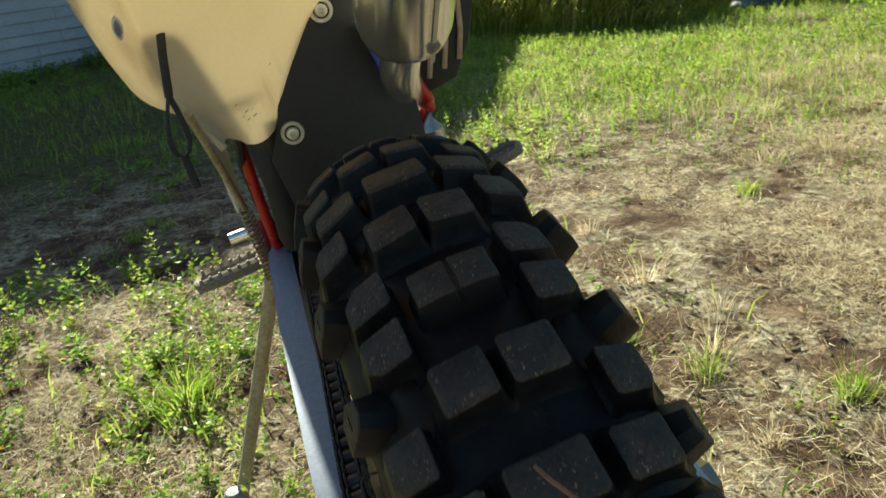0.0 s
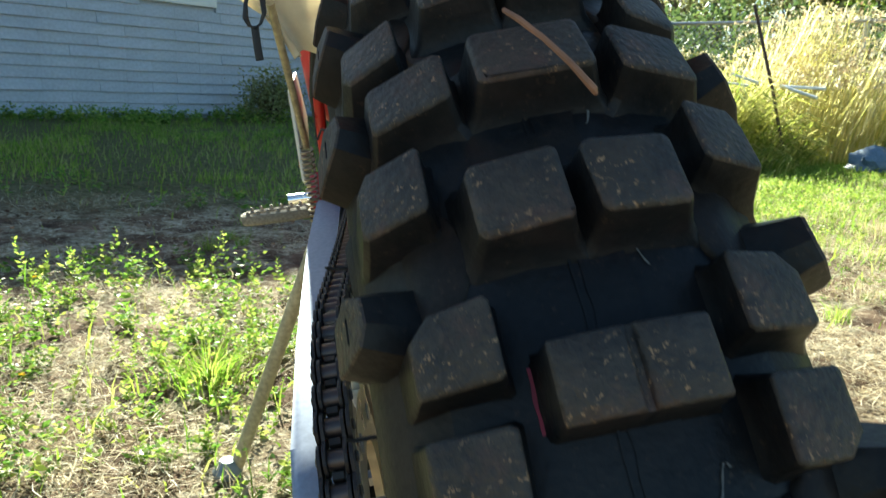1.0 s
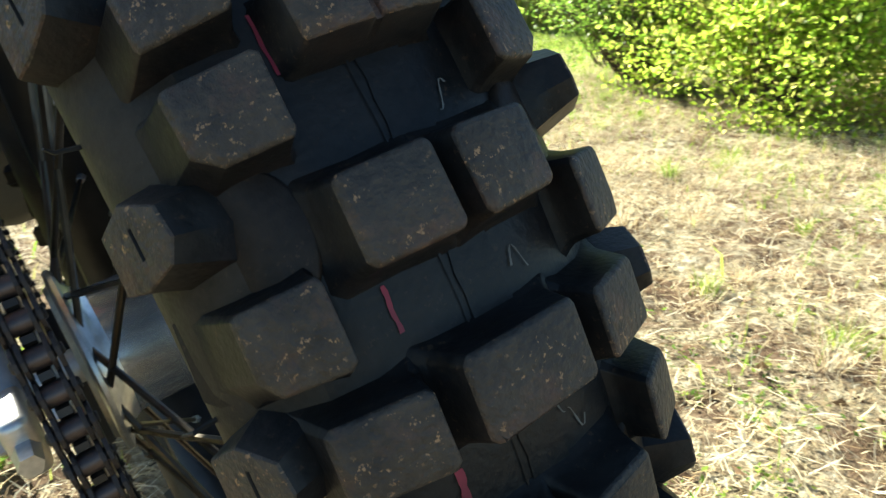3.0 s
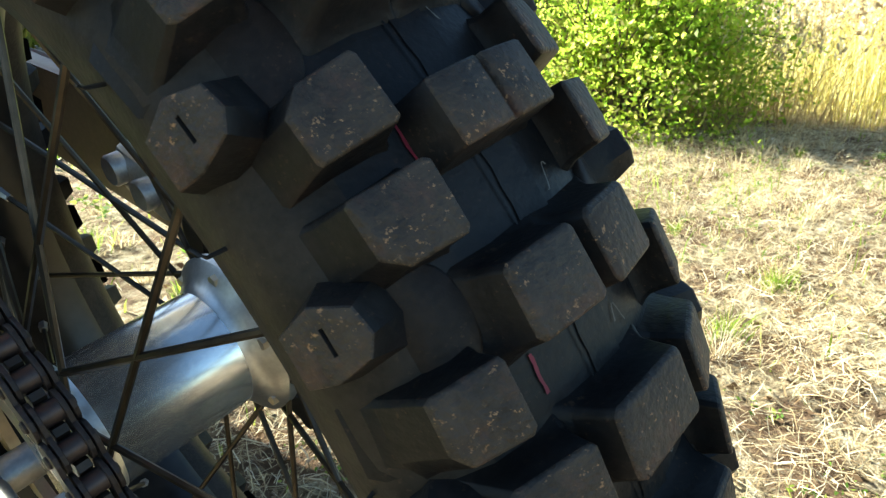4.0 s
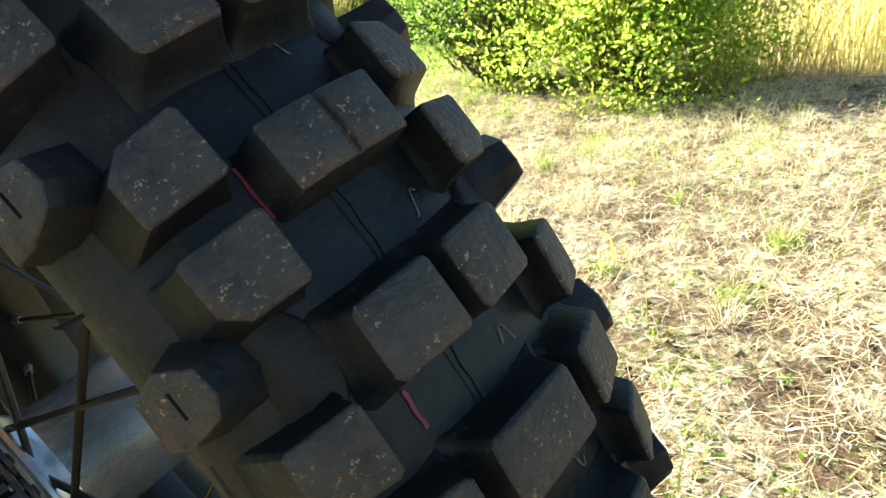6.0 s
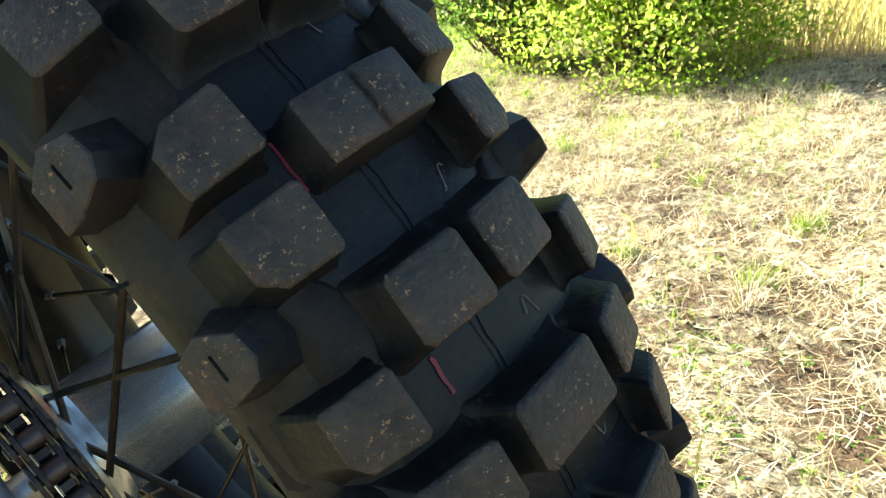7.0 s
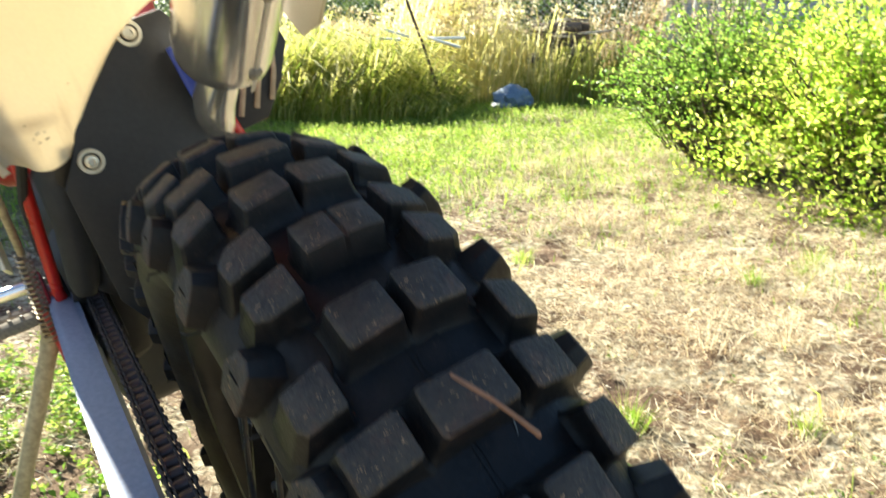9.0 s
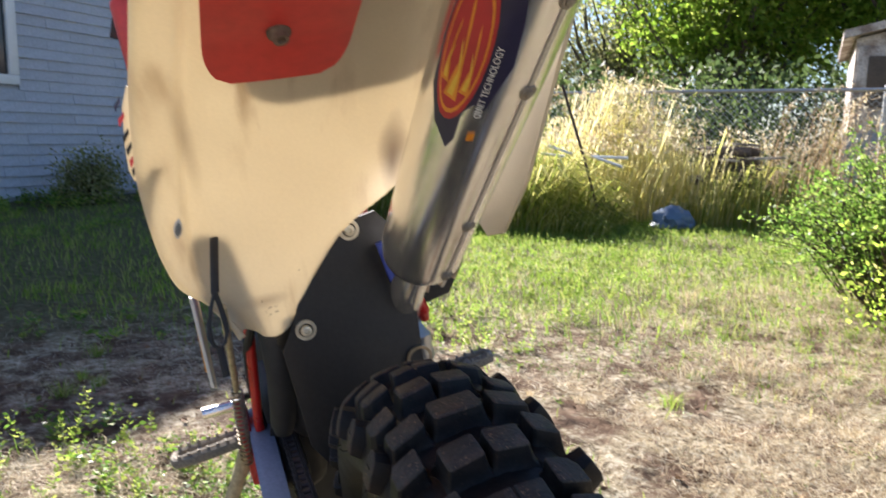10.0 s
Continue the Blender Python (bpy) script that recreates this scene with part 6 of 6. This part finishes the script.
stand_of_grass("tall_dry_grass", 4.75, 0.1, 1.5, 1.05, 4800, 0.80, 0.0044, "tall yellow dry grass", turn=-0.8)
stand_of_grass("brown_stalks", 3.18, 0.74, 0.50, 0.26, 420, 0.62, 0.0034, "dry brown stalks at the bush's edge", DRY_STALK, turn=-0.8)
FX, FY = Vector((0.682, -0.731, 0)), Vector((0.731, 0.682, 0))
def mound(al0, al1, of0, of1, n, tall_, wide, arch, mat, label, heads=0.0, lean_to=(0.15, -0.1)):
    """A thicket of long blades before the fence: low at its rim, with blades that arch over."""
    al, of = rng.uniform(al0, al1, n), rng.uniform(of0, of1, n)
    u, v = (al - al0) / (al1 - al0) * 2 - 1, (of - of0) / (of1 - of0) * 2 - 1
    x, y = 4.2 + FX.x * al + FY.x * of, 7.8 + FX.y * al + FY.y * of
    prof = np.clip(1 - np.abs(u) ** 3, 0, 1) ** 0.5 * np.clip(1 - np.clip(-v, 0, 1) ** 2, 0, 1) ** 0.5 * (0.45 + 0.75 * patchy(x * 3, y * 3, 77))
    k = prof > 0.15
    x, y, prof = x[k], y[k], prof[k]
    m = len(x)
    H = (tall_ * prof * rng.uniform(0.55, 1.1, m))[:, None]
    a = rng.uniform(0, 2 * np.pi, m)
    lean = np.stack([np.cos(a), np.sin(a), 0 * a], 1) * rng.uniform(0.1, 1, m)[:, None] * arch + np.array([*lean_to, 0])
    side = np.stack([-np.sin(a), np.cos(a), rng.normal(0, 0.3, m)], 1)
    up = np.array([0, 0, 1.0])
    W = (wide * rng.uniform(0.5, 1.4, m))[:, None]
    p0 = on_ground(x, y, -0.01)
    p1 = p0 + up * H * 0.52 + lean * H * 0.12
    p2 = p0 + up * H * 0.86 + lean * H * 0.45
    p3 = p0 + up * H * (1.0 - 0.35 * arch) + lean * H * 0.95
    co = np.stack([p0 - side * W / 2, p0 + side * W / 2, p1 + side * W * 0.45, p1 - side * W * 0.45, p2 + side * W * 0.35, p2 - side * W * 0.35, p3], 1).reshape(-1, 3)
    i = np.arange(m)[:, None] * 7
    quads = np.concatenate([i + np.array([[0, 1, 2, 3]]), i + np.array([[3, 2, 4, 5]])])
    tagged(mesh_part("tall_grass", soup("tall_grass", co, quads, i + np.array([[5, 4, 6]])), mat, smooth=False), label, "tall grass", kind="stuff")
    if heads:
        j = np.repeat(np.nonzero((rng.uniform(0, 1, m) < heads) & (H[:, 0] > 0.55 * tall_))[0], 8)
        q = rng.uniform(0, 1, len(j))[:, None]
        tip = p2[j] * (1 - q) + p3[j] * q + rng.normal(0, 0.012, (len(j), 3))
        d = unit(rng.normal(0, 0.5, (len(j), 3)) + np.array([0.1, 0, 0.8]))
        L = 0.05 * rng.uniform(0.5, 1.2, len(j))
        tagged(mesh_part("seed_heads", leaf_mesh("seed_heads", tip, d, L, L * 0.34), STRAW, smooth=False), "pale feathery seed heads of tall dry grass", "seed heads", kind="stuff")


mound(-0.2, 2.4, -1.7, 0.1, 3400, 1.55, 0.009, 0.55, TALL, "tall yellow dry grass before the fence", 0.6)
mound(-2.2, 0.6, -2.1, -0.2, 2800, 1.10, 0.009, 0.6, TALL, "tall yellow dry grass before the fence", 0.3)
mound(-2.2, 1.45, -3.0, -1.7, 6000, 0.92, 0.014, 1.0, GREEN_TALL, "arching yellow-green grass at the foot of the dry stand", lean_to=(0.35, -0.3))
mound(1.9, 4.4, -0.9, 0.1, 620, 1.36, 0.008, 0.25, BROWN_TALL, "brown dry weeds against the fence", 0.55)
mound(1.5, 4.4, -1.72, -1.12, 2100, 0.66, 0.010, 0.6, GREEN_TALL, "low dry grass and weeds", 0.0)

# ---- fence ----
FO = Vector((4.2, 7.8, 0))
fence = thing("fence", "galvanised chain-link fence with a top rail", "fence", Matrix.Translation(FO) @ Matrix((FX, FY, Vector((0, 0, 1)))).transposed().to_4x4())
LO, HI, TOP = -5.0, 7.5, 1.43
part("top_rail", tube([(LO, 0, TOP), (HI, 0, TOP)], 0.021, 10), GALVANISED, fence)
for k in range(5):
    xk = -3.6 + 2.4 * k
    part("post", tube([(xk, 0.03, -0.1), (xk, 0.03, TOP + 0.05)], 0.027, 10), GALVANISED, fence)
wires_co, wires_q = [], []
cell = 0.075
nw = int((HI - LO + TOP) / cell)
q_ = 0
for s in (-1, 1):
    for k in range(nw):
        a = LO + cell * k if s < 0 else LO - TOP + cell * k
        x0_, x1_ = (a, a - TOP) if s < 0 else (a, a + TOP)
        z0_, z1_ = 0.03, TOP
        lo_x, hi_x = min(x0_, x1_), max(x0_, x1_)
        if hi_x < LO or lo_x > HI:
            continue
        w = 0.0034
        wires_co += [(x0_ - w, 0.002 * s, z0_), (x0_ + w, 0.002 * s, z0_), (x1_ + w, 0.002 * s, z1_), (x1_ - w, 0.002 * s, z1_)]
        wires_q.append([q_, q_ + 1, q_ + 2, q_ + 3])
        q_ += 4
tagged(mesh_part("wire_mesh", soup("wire_mesh", np.array(wires_co), np.array(wires_q)), GALVANISED, fence, smooth=False), "chain-link wire mesh", kind="stuff")

def at_fence(along, off, z=0.0):
    return FO + FX * along + FY * off + Vector((0, 0, z))


pole = part("leaning_pole", tube([at_fence(1.30, -2.3, -0.05), at_fence(1.078, -2.3, 0.646), at_fence(0.95, -2.3, 1.0), at_fence(0.822, -2.3, 1.352)], 0.014, 8), RUST)
tagged(pole, "rusty steel pole leaning out of the dry grass", "pole")
for a, b in (((1.146, -2.35, 0.691), (1.483, -2.3, 0.685)), ((1.146, -2.35, 0.695), (1.466, -2.45, 0.610)), ((0.644, -2.3, 0.703), (0.894, -2.35, 0.683)), ((0.709, -2.3, 0.78), (0.964, -2.35, 0.71))):
    p = part("white_pipe", tube([at_fence(*a), at_fence(*b)], 0.013, 8), PVC)
    tagged(p, "white plastic pipe lying in the tall grass", "pipe", "pipes in the grass")
part_bm = bmesh.new()
bmesh.ops.create_icosphere(part_bm, subdivisions=3, radius=1.0)
for v_ in part_bm.verts:
    n_ = noise.noise(v_.co * 2.3) * 0.35 + noise.noise(v_.co * 6) * 0.12
    v_.co = Vector((v_.co.x * 0.21 * (1 + n_), v_.co.y * 0.15 * (1 + n_), max(-0.05, v_.co.z * 0.15 * (1 + n_)) + 0.05))
bag = part("blue_bag", part_bm, BLUE_BAG)
bag.location = (4.05, 5.12, 0.04)
tagged(bag, "crumpled blue plastic bag lying on the grass", "bag")
pile = random.Random(21)
for layer in range(8):
    count = 3 if layer < 5 else 2
    for k in range(count):
        r0 = pile.uniform(0.046, 0.058)
        of, zz, half = -0.98 + 0.115 * (k - (count - 1) / 2), 0.055 + 0.1 * layer, pile.uniform(0.20, 0.32)
        mid = 2.28 + pile.uniform(-0.07, 0.10) - 0.012 * layer
        path = [at_fence(mid + half * f, of + pile.uniform(-0.012, 0.012), zz + pile.uniform(-0.006, 0.006)) for f in (-1, -0.4, 0.3, 1)]
        log = part("log", tube(path, [r0 * 0.93, r0, r0 * 1.03, r0 * 0.86], 9), SCRAP)
        tagged(log, "dark weathered log lying on a pile in the grass", "log", "log pile")
for (al, of, z_), long_, turn, tip in (((2.36, -0.99, 0.828), 0.26, -40, 3), ((2.57, -1.16, 0.70), 0.34, -52, -4), ((2.22, -1.16, 0.668), 0.20, -46, 2)):
    board = part("board", box((long_, 0.10, 0.022), tuple(at_fence(al, of, z_)), 0.004, turn=Matrix.Rotation(radians(turn), 3, "Z") @ Matrix.Rotation(radians(tip), 3, "Y")), OLD_PAINT)
    tagged(board, "pale old board lying across the logs", "board", "boards on the log pile")

# ---- shed ----
shed = thing("shed", "old white-painted shed behind the fence", "shed", Matrix.Translation(at_fence(3.32, 1.5)) @ Matrix((FX, FY, Vector((0, 0, 1)))).transposed().to_4x4())
part("wall", slab([(0, 0), (3.2, 0), (3.2, 2.9), (0, 2.15)], 2.6, "y", 0.0), OLD_PAINT, shed, smooth=False)
part("roof", slab([(-0.15, 2.14), (3.4, 2.97), (3.4, 3.05), (-0.15, 2.24)], 2.9, "y", -0.15), OLD_PAINT, shed, smooth=False)
for k in range(9):
    part("plank", box((0.33, 0.02, 1.2 + 0.07 * k), (0.19 + 0.355 * k, -0.012, 1.45 + 0.04 * k), 0.004), OLD_PAINT, shed)
part("window", box((0.42, 0.03, 0.62), (0.36, -0.03, 1.62), 0.004), BARK, shed, "brown boarded-up window")
part("footing", box((3.3, 0.06, 1.0), (1.6, -0.035, 0.5), 0.01), GREY_FOOT, shed, "grey block footing")

# ---- trees behind the fence ----
for k, (al, of, sp, ta, ln, seed, mat) in enumerate(((-6.6, 14.5, 3.6, 6.6, 9000, 20, OLIVE_LEAF), (-2.2, 13.0, 2.7, 6.2, 9500, 25, OLIVE_LEAF), (0.6, 11.0, 3.6, 8.4, 34000, 21, TREE_LEAF), (4.6, 11.0, 3.6, 9.0, 34000, 22, TREE_LEAF), (9.0, 12.0, 4.2, 9.6, 26000, 23, TREE_LEAF))):
    branching("tree", at_fence(al, of), sp, ta, 34, "tall green tree standing behind the fence", "tree", ln, 0.165, mat, seed, trunk=0.10, clumps=120, clump_r=0.36, lift=0.2)
n = 26000
al, of = rng.uniform(-9, 11, n), rng.uniform(5.2, 9.5, n)
top = 1.5 + 1.3 * patchy(al * 0.9, of * 0.6, 91)
pos = np.stack([4.2 + FX.x * al + FY.x * of, 7.8 + FX.y * al + FY.y * of, top * rng.uniform(0, 1, n) ** 0.7], 1)
d = unit(rng.normal(0, 1, (n, 3)) + np.array([0, 0, 0.3]))
L = 0.16 * rng.uniform(0.5, 1.3, n)
tagged(mesh_part("undergrowth", leaf_mesh("undergrowth", pos, d, L, L * 0.5), SHADE_LEAF, smooth=False), "dark green undergrowth behind the fence", "undergrowth", kind="stuff")

# ---- broad-leaved weeds in the sun ----
def upright_weeds(n, x0, x1, y0, y1, keep, tall_, leaf, mat, label):
    """Single stems with leaves in pairs that shrink towards the tip."""
    wx, wy = scatter(n, x0, x1, y0, y1, keep)
    k = np.repeat(np.arange(len(wx)), 22)
    m = len(k)
    f = np.tile(np.linspace(0.12, 1.0, 11).repeat(2), len(wx))
    size = rng.uniform(0.45, 1.2, len(wx))
    lean = rng.normal(0, 0.25, (len(wx), 2))
    ang = np.tile(np.arange(11).repeat(2) * 1.57 + np.tile([0, np.pi], 11), len(wx)) + rng.normal(0, 0.4, m)
    h = f * tall_ * size[k]
    pos = on_ground(wx[k], wy[k]) + np.stack([lean[k, 0] * h, lean[k, 1] * h, h], 1)
    d = unit(np.stack([np.cos(ang), np.sin(ang), 0.25 + 0.9 * f ** 2 + rng.normal(0, 0.15, m)], 1))
    L = leaf * (1.15 - 0.65 * f) * (0.6 + 0.5 * size[k]) * rng.uniform(0.7, 1.2, m)
    tagged(mesh_part("leafy_weeds", leaf_mesh("leafy_weeds", pos, d, L, L * rng.uniform(0.4, 0.6, m)), mat, smooth=False), label, "weeds", kind="stuff")


SUNNY = foliage("sunny_weed", [(0.13, 0.22, 0.03), (0.22, 0.34, 0.05), (0.33, 0.42, 0.07), (0.46, 0.48, 0.14)], 0.6, 0.5, 0.4)
upright_weeds(6500, 0.4, 4.6, 2.2, 5.6, lambda x, y: np.clip((y - 2.2) * 1.2, 0, 1) * (0.15 + 0.85 * patchy(x * 1.6, y * 1.6, 52)), 0.060, 0.021, SUNNY, "bright green leafy weeds among the short grass")
upright_weeds(150, 0.42, 1.05, 2.0, 2.75, lambda x, y: 0.5 + 0 * x, 0.10, 0.021, SUNNY, "bright green leafy weeds at the shade's edge")
upright_weeds(260, -1.3, -0.05, 0.55, 1.56, lambda x, y: 0.15 + 0.85 * patchy(x * 3, y * 3, 53), 0.080, 0.018, SUNNY, "upright green weeds with paired leaves")
upright_weeds(24, -1.15, -0.5, 1.42, 1.62, lambda x, y: 0.6 + 0 * x, 0.11, 0.020, SUNNY, "upright green weeds with paired leaves")

# a broad clump of grass beside the stand
n = 300
ang, rad = rng.uniform(0, 2 * np.pi, n), np.abs(rng.normal(0, 0.05, n))
lean = np.stack([np.cos(ang), np.sin(ang), 0 * ang], 1) * rng.uniform(0.2, 1.6, n)[:, None]
tagged(mesh_part("grass_tuft", blade_mesh("grass_tuft", on_ground(-0.40 + rad * np.cos(ang), 0.90 + rad * np.sin(ang)), lean, rng.uniform(0.03, 0.085, n), rng.uniform(0.002, 0.004, n)), GRASS, smooth=False), "broad clump of green grass among the weeds", "grass", kind="stuff")
